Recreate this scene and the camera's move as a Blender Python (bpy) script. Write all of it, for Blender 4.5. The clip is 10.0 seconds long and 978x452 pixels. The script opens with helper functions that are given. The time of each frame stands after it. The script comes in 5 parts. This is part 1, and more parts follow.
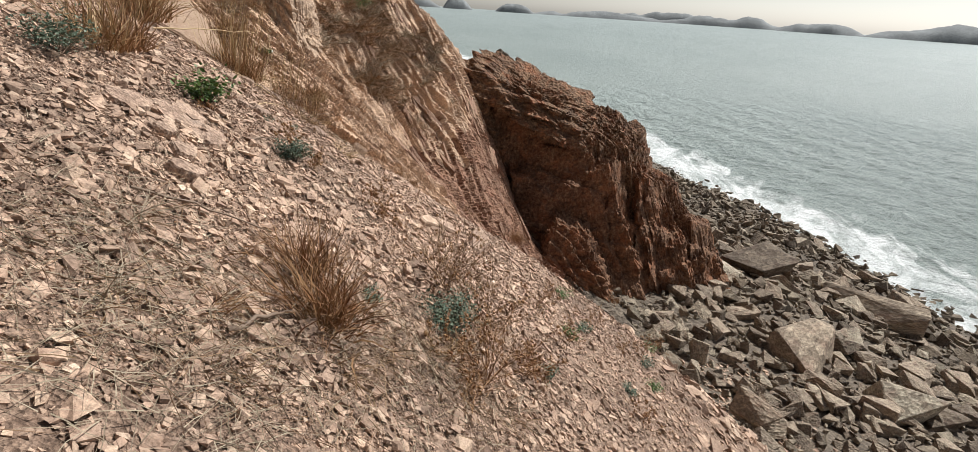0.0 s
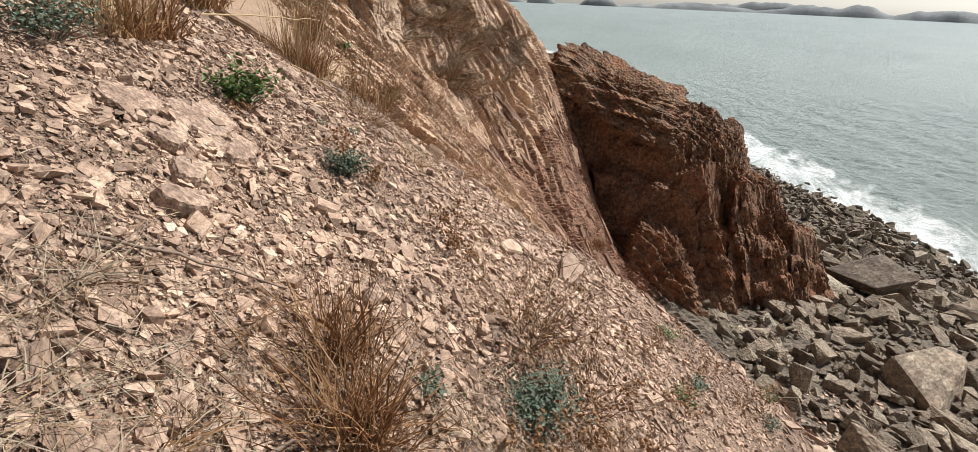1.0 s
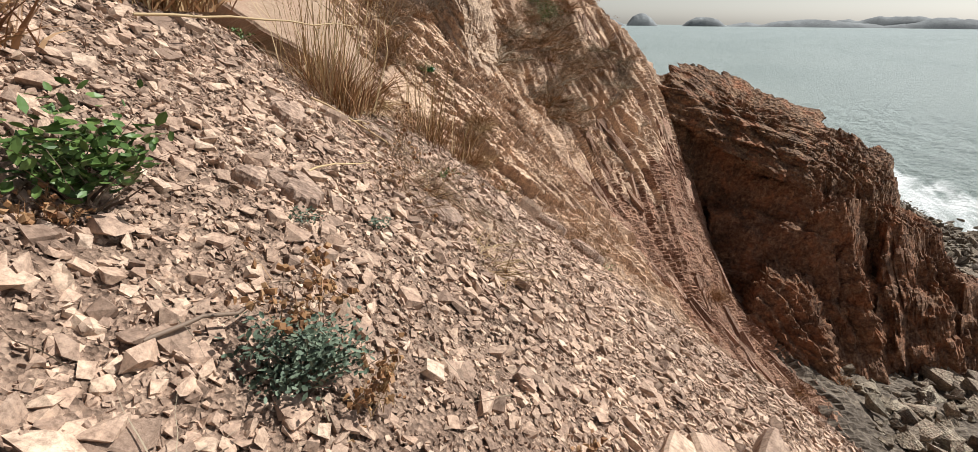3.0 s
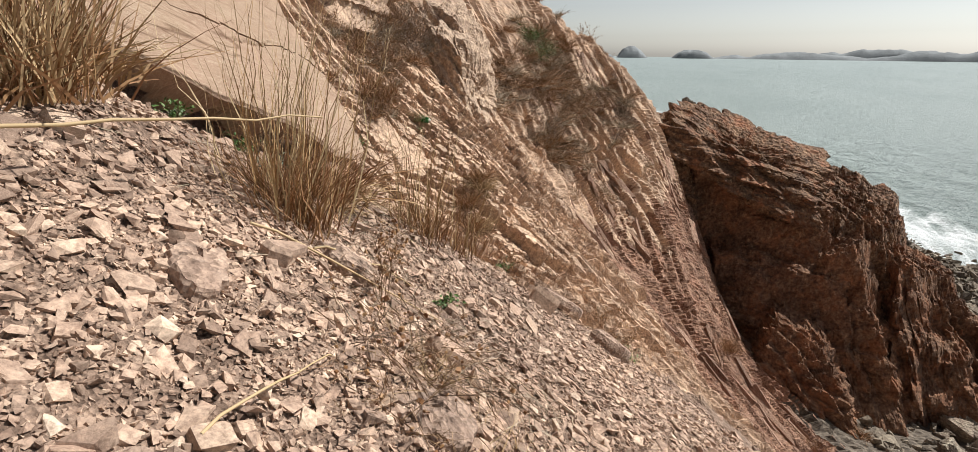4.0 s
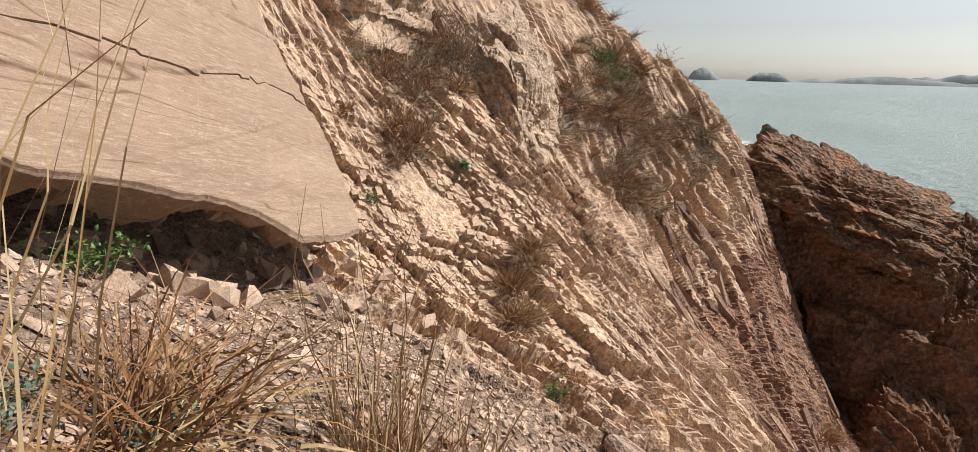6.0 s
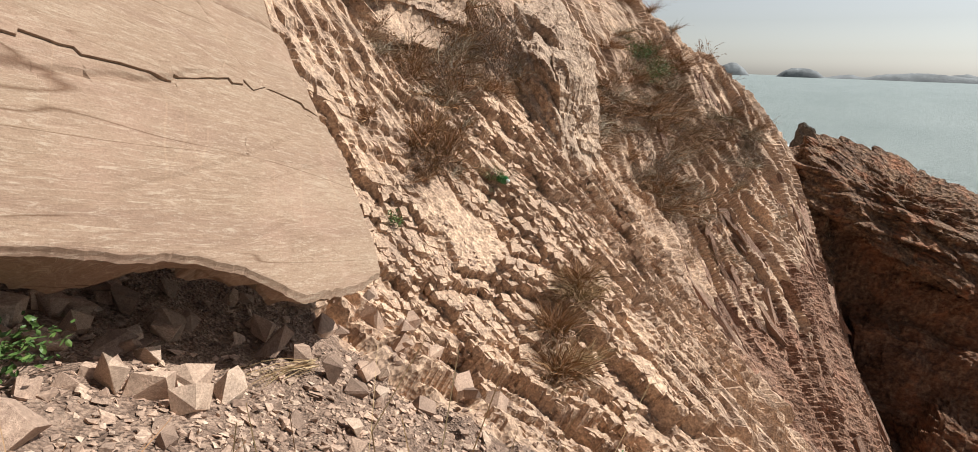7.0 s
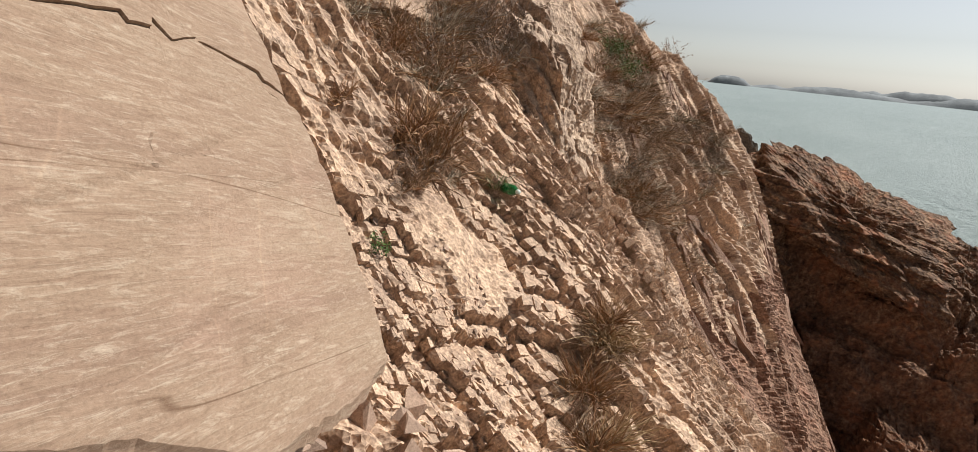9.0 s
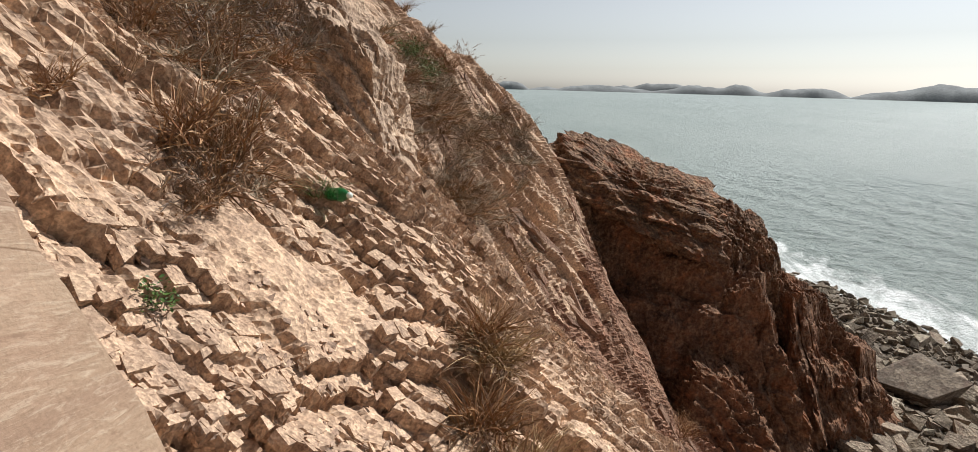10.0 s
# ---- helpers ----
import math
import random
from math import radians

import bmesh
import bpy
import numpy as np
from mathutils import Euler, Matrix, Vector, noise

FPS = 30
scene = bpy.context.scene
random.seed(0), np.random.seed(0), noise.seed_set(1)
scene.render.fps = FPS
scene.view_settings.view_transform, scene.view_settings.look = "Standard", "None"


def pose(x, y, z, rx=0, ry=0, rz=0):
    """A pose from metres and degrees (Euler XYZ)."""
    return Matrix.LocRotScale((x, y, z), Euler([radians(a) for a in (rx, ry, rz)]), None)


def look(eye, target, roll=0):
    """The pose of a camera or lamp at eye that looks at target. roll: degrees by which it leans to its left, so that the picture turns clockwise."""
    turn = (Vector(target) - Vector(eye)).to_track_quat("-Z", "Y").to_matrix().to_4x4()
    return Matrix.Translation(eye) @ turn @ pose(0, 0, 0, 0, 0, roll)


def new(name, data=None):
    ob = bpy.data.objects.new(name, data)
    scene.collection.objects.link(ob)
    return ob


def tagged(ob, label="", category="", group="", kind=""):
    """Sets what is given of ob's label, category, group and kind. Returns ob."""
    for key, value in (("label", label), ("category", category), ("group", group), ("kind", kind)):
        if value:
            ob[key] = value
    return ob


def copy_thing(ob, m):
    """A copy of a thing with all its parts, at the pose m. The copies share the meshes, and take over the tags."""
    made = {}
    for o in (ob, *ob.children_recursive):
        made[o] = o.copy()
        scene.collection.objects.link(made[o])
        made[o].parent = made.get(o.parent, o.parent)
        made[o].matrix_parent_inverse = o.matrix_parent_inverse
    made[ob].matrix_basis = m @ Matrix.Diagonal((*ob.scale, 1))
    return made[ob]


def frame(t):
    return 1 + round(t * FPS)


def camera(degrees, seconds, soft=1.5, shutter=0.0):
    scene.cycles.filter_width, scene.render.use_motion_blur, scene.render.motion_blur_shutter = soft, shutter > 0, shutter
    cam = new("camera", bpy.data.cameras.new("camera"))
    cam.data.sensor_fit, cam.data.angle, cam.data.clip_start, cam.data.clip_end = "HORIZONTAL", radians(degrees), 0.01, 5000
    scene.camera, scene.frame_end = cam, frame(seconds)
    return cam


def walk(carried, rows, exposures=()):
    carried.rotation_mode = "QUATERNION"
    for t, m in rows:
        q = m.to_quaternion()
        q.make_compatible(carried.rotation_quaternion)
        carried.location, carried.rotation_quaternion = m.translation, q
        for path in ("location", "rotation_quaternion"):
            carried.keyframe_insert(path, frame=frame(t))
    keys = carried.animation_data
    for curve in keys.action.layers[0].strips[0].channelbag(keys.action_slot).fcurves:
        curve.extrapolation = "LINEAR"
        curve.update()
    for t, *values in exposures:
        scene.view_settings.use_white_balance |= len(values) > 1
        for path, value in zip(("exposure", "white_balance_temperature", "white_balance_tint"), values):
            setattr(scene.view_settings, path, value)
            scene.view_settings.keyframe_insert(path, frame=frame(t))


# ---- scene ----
cam = camera(84.2, 10.0, soft=0.55)
# seconds, eye, target, roll
ROWS = [
    (0, (0.05, -0.004, 8.056), (0.085, 1.85, 7.308), 3.8),
    (0.5, (-0.048, 0.435, 7.978), (-0.106, 2.297, 7.25), 4.0),
    (1, (-0.084, 0.831, 7.939), (-0.326, 2.657, 7.161), 2.5),
    (1.5, (-0.205, 1.298, 7.864), (-0.449, 3.133, 7.107), 1.6),
    (2, (-0.212, 1.663, 7.791), (-0.652, 3.45, 7.008), 0.1),
    (2.5, (-0.367, 2.13, 7.709), (-0.909, 3.898, 6.949), 0.3),
    (2.7, (-0.428, 2.283, 7.732), (-0.996, 4.05, 6.986), 0.3),
    (3.8, (-0.832, 3.248, 7.849), (-1.423, 5.056, 7.233), 0.9),
    (4, (-0.904, 3.38, 7.937), (-1.472, 5.198, 7.327), 0.6),
    (4.5, (-0.978, 3.765, 7.949), (-1.434, 5.648, 7.455), -0.2),
    (5, (-1.069, 4.167, 8.006), (-1.51, 6.03, 7.43), 0.5),
    (5.5, (-1.246, 4.58, 8.028), (-1.717, 6.419, 7.399), 0.7),
    (6, (-1.378, 5.022, 8.019), (-2.158, 6.78, 7.468), 1.4),
    (6.2, (-1.439, 5.169, 8.017), (-2.236, 6.92, 7.472), 1.3),
    (7.3, (-1.972, 5.77, 8.102), (-2.852, 7.468, 7.515), 1.7),
    (7.5, (-2.048, 5.854, 8.118), (-2.95, 7.54, 7.533), 1.3),
    (8, (-2.345, 6.066, 8.065), (-3.254, 7.749, 7.478), 1.6),
    (8.5, (-2.541, 6.187, 8.094), (-3.179, 8.007, 7.562), 6.6),
    (9, (-2.682, 6.371, 7.958), (-3.314, 8.172, 7.359), 6.0),
    (9.5, (-2.77, 6.602, 7.958), (-3.108, 8.485, 7.377), 1.0),
    (10, (-2.964, 6.936, 7.697), (-2.95, 8.872, 7.194), 1.5),
]
walk(cam, [(t, look(eye, target, roll)) for t, eye, target, roll in ROWS], ((0, 0.27), (1, 0.37), (6, 0.36), (8, 0.30), (10, 0.23)))

# ---- light ----
SUN_AZ, SUN_EL = 55.0, 49.0      # degrees: right of straight ahead (+y), above the horizon
world = bpy.data.worlds.new("world")
scene.world = world
world.use_nodes = True
wn, wl = world.node_tree.nodes, world.node_tree.links
sky = wn.new("ShaderNodeTexSky")
sky.sky_type, sky.sun_disc = "NISHITA", False
sky.sun_elevation, sky.sun_rotation = radians(SUN_EL), radians(SUN_AZ)
sky.air_density, sky.dust_density, sky.ozone_density = 1.0, 0.7, 1.0
pale = wn.new("ShaderNodeHueSaturation")      # thin white haze over the whole sky
pale.inputs["Saturation"].default_value = 0.25
even = wn.new("ShaderNodeGamma")
even.inputs["Gamma"].default_value = 1.5
wl.new(sky.outputs[0], pale.inputs["Color"])
wl.new(pale.outputs[0], even.inputs["Color"])
wl.new(even.outputs[0], wn["Background"].inputs[0])
wn["Background"].inputs[1].default_value = 0.030
sun_dir = Vector((math.sin(radians(SUN_AZ)) * math.cos(radians(SUN_EL)), math.cos(radians(SUN_AZ)) * math.cos(radians(SUN_EL)), math.sin(radians(SUN_EL))))
sun_data = bpy.data.lights.new("sun", "SUN")
sun_data.energy, sun_data.angle, sun_data.color = 5.0, radians(0.6), (0.955, 0.962, 0.935)
sun = new("sun", sun_data)
sun.matrix_world = look(sun_dir * 100, (0, 0, 0))

# ---- numeric noise ----
rng = np.random.default_rng(7)


def hashed(ix, iy, iz, seed):
    h = (ix.astype(np.int64) * 374761393 + iy.astype(np.int64) * 668265263 + iz.astype(np.int64) * 2147483647 + seed * 974634533) & 0xFFFFFFFF
    h = ((h ^ (h >> 13)) * 1274126177) & 0xFFFFFFFF
    h = ((h ^ (h >> 15)) * 2246822519) & 0xFFFFFFFF
    return ((h ^ (h >> 16)) & 0xFFFFFF) / float(0xFFFFFF)


def grain(p, seed=0):
    """Smooth value noise, -1 to 1, of points (N, 3)."""
    p = np.asarray(p, float)
    b = np.floor(p)
    f = p - b
    f = f * f * f * (f * (f * 6 - 15) + 10)
    b = b.astype(np.int64)
    out = 0
    for i in (0, 1):
        wx = f[:, 0] if i else 1 - f[:, 0]
        for j in (0, 1):
            wy = f[:, 1] if j else 1 - f[:, 1]
            for k in (0, 1):
                wz = f[:, 2] if k else 1 - f[:, 2]
                out = out + wx * wy * wz * hashed(b[:, 0] + i, b[:, 1] + j, b[:, 2] + k, seed)
    return out * 2 - 1


def fbm(p, octaves=4, seed=0, gain=0.5, ridged=False):
    p = np.asarray(p, float)
    out, amp, total = 0, 1.0, 0
    for o in range(octaves):
        g = grain(p * 2.03 ** o + 17.3 * o, seed + o)
        out = out + amp * (1 - 2 * np.abs(g) if ridged else g)
        total += amp
        amp *= gain
    return out / total


def cells(u, v, seed=0, jitter=0.8):
    """Cells of a jittered grid: a random value for each, the distance to its border, and how far along u and v."""
    bu, bv = np.floor(u), np.floor(v)
    best = np.full(u.shape, 9.0)
    second = np.full(u.shape, 9.0)
    ident, along, across = np.zeros(u.shape), np.zeros(u.shape), np.zeros(u.shape)
    for i in (-1, 0, 1):
        for j in (-1, 0, 1):
            cu, cv = bu + i, bv + j
            z = np.zeros(u.shape)
            du = cu + 0.5 + jitter * (hashed(cu, cv, z, seed) - 0.5) - u
            dv = cv + 0.5 + jitter * (hashed(cu, cv, z + 1, seed) - 0.5) - v
            d = np.maximum(np.abs(du), np.abs(dv)) + 0.15 * (np.abs(du) + np.abs(dv))
            closer = d < best
            second = np.where(closer, best, np.minimum(second, d))
            ident = np.where(closer, hashed(cu, cv, z + 2, seed), ident)
            along = np.where(closer, -du, along)
            across = np.where(closer, -dv, across)
            best = np.where(closer, d, best)
    return ident, second - best, along, across


def smooth(a, b, x):
    t = np.clip((x - a) / (b - a), 0, 1)
    return t * t * (3 - 2 * t)


def flat3(x, y, k=1.0):
    return np.stack([x * k, y * k, np.zeros_like(x)], 1)


# ---- mesh helpers ----
def mesh_of(name, verts, faces, mats, soft=False, slots=None):
    """A mesh from arrays: verts (N, 3), faces (M, 3 or 4)."""
    verts, faces = np.asarray(verts, np.float32), np.asarray(faces, np.int32)
    me = bpy.data.meshes.new(name)
    n, k = faces.shape
    me.vertices.add(len(verts))
    me.vertices.foreach_set("co", verts.ravel())
    me.loops.add(n * k)
    me.loops.foreach_set("vertex_index", faces.ravel())
    me.polygons.add(n)
    me.polygons.foreach_set("loop_start", np.arange(0, n * k, k, dtype=np.int32))
    me.polygons.foreach_set("loop_total", np.full(n, k, np.int32))
    me.polygons.foreach_set("use_smooth", np.full(n, soft))
    for m in mats if isinstance(mats, (list, tuple)) else [mats]:
        me.materials.append(m)
    if slots is not None:
        me.polygons.foreach_set("material_index", np.asarray(slots, np.int32))
    me.update(calc_edges=True)
    me.validate()
    return me


def part(name, data, parent=None, label=""):
    ob = new(name, data)
    if parent is not None:
        ob.parent = parent
    return tagged(ob, label)


def thing(name, place=(0, 0, 0), label="", category="", group="", turn=0.0):
    ob = new(name)
    ob.empty_display_size = 0.05
    ob.matrix_basis = pose(*place, 0, 0, turn)
    return tagged(ob, label, category, group)


def grid_faces(nu, nv, start=0):
    i, j = np.meshgrid(np.arange(nu - 1), np.arange(nv - 1), indexing="ij")
    a = start + i * nv + j
    return np.stack([a, a + nv, a + nv + 1, a + 1], -1).reshape(-1, 4)


def hull(points):
    """Convex hull of points as triangle arrays."""
    bm = bmesh.new()
    for p in points:
        bm.verts.new(p)
    got = bmesh.ops.convex_hull(bm, input=bm.verts[:])
    dead = [v for v in bm.verts if not v.link_faces]
    bmesh.ops.delete(bm, geom=dead, context="VERTS")
    bmesh.ops.triangulate(bm, faces=bm.faces[:])
    bm.verts.index_update()
    v = np.array([p.co[:] for p in bm.verts])
    f = np.array([[q.index for q in t.verts] for t in bm.faces])
    bm.free()
    return v, f


def turns(n, spread=math.pi, gen=rng):
    """Random rotation matrices: any turn about z, tipped by up to spread."""
    a, b, c = gen.uniform(0, 2 * math.pi, n), gen.uniform(0, 2 * math.pi, n), gen.normal(0, 1, n) * spread
    ca, sa, cb, sb, cc, sc = np.cos(a), np.sin(a), np.cos(b), np.sin(b), np.cos(c), np.sin(c)
    o, l = np.zeros(n), np.ones(n)
    za = np.stack([ca, -sa, o, sa, ca, o, o, o, l], 1).reshape(n, 3, 3)
    zb = np.stack([cb, -sb, o, sb, cb, o, o, o, l], 1).reshape(n, 3, 3)
    xc = np.stack([l, o, o, o, cc, -sc, o, sc, cc], 1).reshape(n, 3, 3)
    return zb @ xc @ za


def scatter(shapes, places, sizes, rots):
    """Joins copies of the shapes (verts, faces) at the places into arrays."""
    vs, fs, count = [], [], 0
    pick = np.arange(len(places)) % len(shapes)
    for s, (v, f) in enumerate(shapes):
        idx = np.where(pick == s)[0]
        if not len(idx):
            continue
        got = np.einsum("nij,nkj->nki", rots[idx], v[None] * sizes[idx][:, None, :]) + places[idx][:, None, :]
        vs.append(got.reshape(-1, 3))
        fs.append((f[None] + (count + np.arange(len(idx)) * len(v))[:, None, None]).reshape(-1, f.shape[1]))
        count += len(idx) * len(v)
    return np.concatenate(vs), np.concatenate(fs)

# ---- materials ----
def material(name, rough=0.85):
    m = bpy.data.materials.new(name)
    m.use_nodes = True
    b = m.node_tree.nodes["Principled BSDF"]
    b.inputs["Roughness"].default_value = rough
    b.inputs["Specular IOR Level"].default_value = 0.3
    return m, m.node_tree.nodes, m.node_tree.links, b


def coords(n, l, scale=(1, 1, 1), turn=(0, 0, 0)):
    """Object coordinates, turned first and then stretched."""
    c, mp, st = n.new("ShaderNodeTexCoord"), n.new("ShaderNodeMapping"), n.new("ShaderNodeMapping")
    mp.inputs["Rotation"].default_value = [radians(a) for a in turn]
    st.inputs["Scale"].default_value = scale
    l.new(c.outputs["Object"], mp.inputs["Vector"])
    l.new(mp.outputs[0], st.inputs["Vector"])
    return st.outputs[0]


def noise_node(n, l, vec, scale, detail=6, rough=0.6, warp=0.0):
    t = n.new("ShaderNodeTexNoise")
    t.inputs["Scale"].default_value, t.inputs["Detail"].default_value = scale, detail
    t.inputs["Roughness"].default_value, t.inputs["Distortion"].default_value = rough, warp
    l.new(vec, t.inputs["Vector"])
    return t.outputs["Fac"]


def ramp(n, l, fac, *stops):
    r = n.new("ShaderNodeValToRGB")
    e = r.color_ramp.elements
    while len(e) < len(stops):
        e.new(0.5)
    for q, (at, col) in zip(e, stops):
        q.position, q.color = at, (*col, 1) if len(col) == 3 else col
    l.new(fac, r.inputs[0])
    return r.outputs["Color"]


def blend(n, l, fac, a, b, kind="MIX"):
    m = n.new("ShaderNodeMix")
    m.data_type, m.blend_type = "RGBA", kind
    for sock, val in ((m.inputs[0], fac), (m.inputs[6], a), (m.inputs[7], b)):
        if isinstance(val, (int, float)):
            sock.default_value = val
        elif isinstance(val, tuple):
            sock.default_value = (*val, 1)
        else:
            l.new(val, sock)
    return m.outputs[2]


def bump(n, l, b, height, strength, distance, after=None):
    k = n.new("ShaderNodeBump")
    k.inputs["Strength"].default_value, k.inputs["Distance"].default_value = strength, distance
    l.new(height, k.inputs["Height"])
    if after is not None:
        l.new(after, k.inputs["Normal"])
    l.new(k.outputs[0], b.inputs["Normal"])
    return k.outputs[0]


def stone_material(name, pale, mid, dark, stain=None, scale=1.0, island=False, per_object=False, relief=0.5, layers=None, grit=0, vary=1.0, deep_by=0.03, speck=70):
    """Weathered rock: broad tint, mottling, fine grain; stain is a second tint in patches."""
    m, n, l, b = material(name, 0.9)
    v = coords(n, l)
    broad = noise_node(n, l, v, 0.9 * scale, 5, 0.65)
    fine = noise_node(n, l, v, 14 * scale, 8, 0.7)
    col = ramp(n, l, fine, (0.3, dark), (0.5, mid), (0.72, pale))
    tint = ramp(n, l, broad, (0.35, (0.78, 0.74, 0.72)), (0.65, (1.15, 1.1, 1.06)))
    col = blend(n, l, 1.0, col, tint, "MULTIPLY")
    if stain:
        patch = ramp(n, l, noise_node(n, l, v, 2.3 * scale, 6, 0.7, 0.6), (0.48, (0, 0, 0)), (0.66, (1, 1, 1)))
        col = blend(n, l, patch, col, stain)
    height = fine
    if layers:
        turn, freq, deep = layers
        w = noise_node(n, l, coords(n, l, (0.12 * freq, 0.12 * freq, freq), turn), 1.0, 6, 0.65, 0.4)
        col = blend(n, l, deep, col, ramp(n, l, w, (0.36, (0.5, 0.43, 0.4)), (0.5, (1, 1, 1)), (0.66, (1.25, 1.22, 1.15))), "MULTIPLY")
        height = blend(n, l, 0.5, fine, w)
    if island or per_object:
        g = n.new("ShaderNodeNewGeometry" if island else "ShaderNodeObjectInfo")
        each = g.outputs["Random Per Island" if island else "Random"]
        col = blend(n, l, vary, col, ramp(n, l, each, (0.0, (0.52, 0.49, 0.475)), (0.35, (0.9, 0.875, 0.85)), (0.7, (1.1, 1.06, 1.02)), (0.93, (1.2, 1.22, 1.18)), (1.0, (1.35, 1.42, 1.42))), "MULTIPLY")
    if grit:
        vor = n.new("ShaderNodeTexVoronoi")
        vor.inputs["Scale"].default_value = grit
        l.new(v, vor.inputs["Vector"])
        sep = n.new("ShaderNodeSeparateColor")
        l.new(vor.outputs["Color"], sep.inputs[0])
        chips = ramp(n, l, sep.outputs[0], (0.0, (0.62, 0.58, 0.55)), (0.5, (1.0, 0.98, 0.96)), (1.0, (1.3, 1.28, 1.24)))
        col = blend(n, l, 0.75, col, blend(n, l, 1.0, col, chips, "MULTIPLY"))
        height = blend(n, l, 0.6, height, vor.outputs["Distance"])
    if speck:
        dots = noise_node(n, l, v, speck, 4, 0.75)
        col = blend(n, l, 1.0, col, ramp(n, l, dots, (0.34, (0.60, 0.57, 0.55)), (0.5, (1, 1, 1)), (0.66, (1.32, 1.31, 1.28))), "MULTIPLY")
    l.new(col, b.inputs["Base Color"])
    rough_low = bump(n, l, b, height, relief, deep_by)
    bump(n, l, b, noise_node(n, l, v, 90 * scale, 4, 0.7), relief * 0.6, 0.004, rough_low)
    return m


ground_mat = stone_material("ground_rock", (0.60, 0.46, 0.34), (0.48, 0.35, 0.255), (0.27, 0.18, 0.13), (0.38, 0.27, 0.20), layers=((0, 0, -30), 7.0, 0.4), grit=42, relief=0.4)
# redder rock of the low ribs, with the gully's shade darkening its colour
red_shade_mat = stone_material("reddish_rock_shade", (0.40, 0.265, 0.19), (0.245, 0.145, 0.10), (0.09, 0.05, 0.034), (0.26, 0.135, 0.09), layers=((0, 0, -50), 5.0, 0.5), grit=24, relief=0.9, speck=40)
soil_mat = stone_material("scree_soil", (0.42, 0.315, 0.245), (0.29, 0.205, 0.157), (0.11, 0.073, 0.055), grit=85, relief=0.9)
gravel_mat = stone_material("beach_gravel", (0.21, 0.18, 0.145), (0.13, 0.108, 0.087), (0.06, 0.05, 0.04), scale=0.7, grit=9, relief=0.9, speck=20)
scree_mat = stone_material("scree_stone", (0.55, 0.425, 0.34), (0.43, 0.317, 0.248), (0.26, 0.178, 0.137), island=True, relief=0.35)
stone_mat = stone_material("loose_stone", (0.55, 0.425, 0.34), (0.43, 0.317, 0.248), (0.26, 0.178, 0.137), per_object=True, relief=0.35)
block_mat = stone_material("jointed_rock", (0.60, 0.46, 0.345), (0.49, 0.36, 0.265), (0.30, 0.20, 0.145), (0.38, 0.27, 0.20), island=True, relief=0.5, vary=0.45, grit=70)
rib_mat = stone_material("ribbed_rock", (0.44, 0.31, 0.235), (0.31, 0.205, 0.155), (0.15, 0.085, 0.062), (0.30, 0.165, 0.12), per_object=True, relief=0.8, vary=0.8, grit=30, speck=40)
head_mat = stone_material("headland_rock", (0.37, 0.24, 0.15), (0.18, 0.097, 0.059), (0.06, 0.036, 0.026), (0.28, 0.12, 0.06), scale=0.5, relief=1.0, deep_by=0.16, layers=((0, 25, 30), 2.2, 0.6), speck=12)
crown_mat = stone_material("crown_rock", (0.36, 0.25, 0.16), (0.165, 0.098, 0.06), (0.04, 0.025, 0.018), (0.22, 0.095, 0.05), scale=0.8, relief=1.0, deep_by=0.12, layers=((0, 25, 30), 3.0, 0.6), grit=7, speck=16)
boulder_mat = stone_material("beach_boulder", (0.46, 0.41, 0.34), (0.30, 0.26, 0.21), (0.11, 0.092, 0.075), (0.23, 0.165, 0.13), scale=1.6, per_object=True, relief=0.9, deep_by=0.10, grit=9, speck=25)
pebble_mat = stone_material("beach_pebble", (0.33, 0.295, 0.24), (0.20, 0.172, 0.138), (0.08, 0.068, 0.055), island=True, relief=0.6, scale=0.7, grit=14, deep_by=0.06, speck=25)
face_mat = stone_material("rock_face_block", (0.60, 0.46, 0.345), (0.49, 0.36, 0.265), (0.30, 0.20, 0.145), (0.38, 0.27, 0.20), per_object=True, relief=0.5, vary=0.45, grit=8, scale=0.4)
pale_mat = stone_material("pale_rock", (0.49, 0.39, 0.30), (0.40, 0.302, 0.228), (0.24, 0.165, 0.12), relief=0.8, layers=((0, -40, 15), 9.0, 0.5), grit=25)


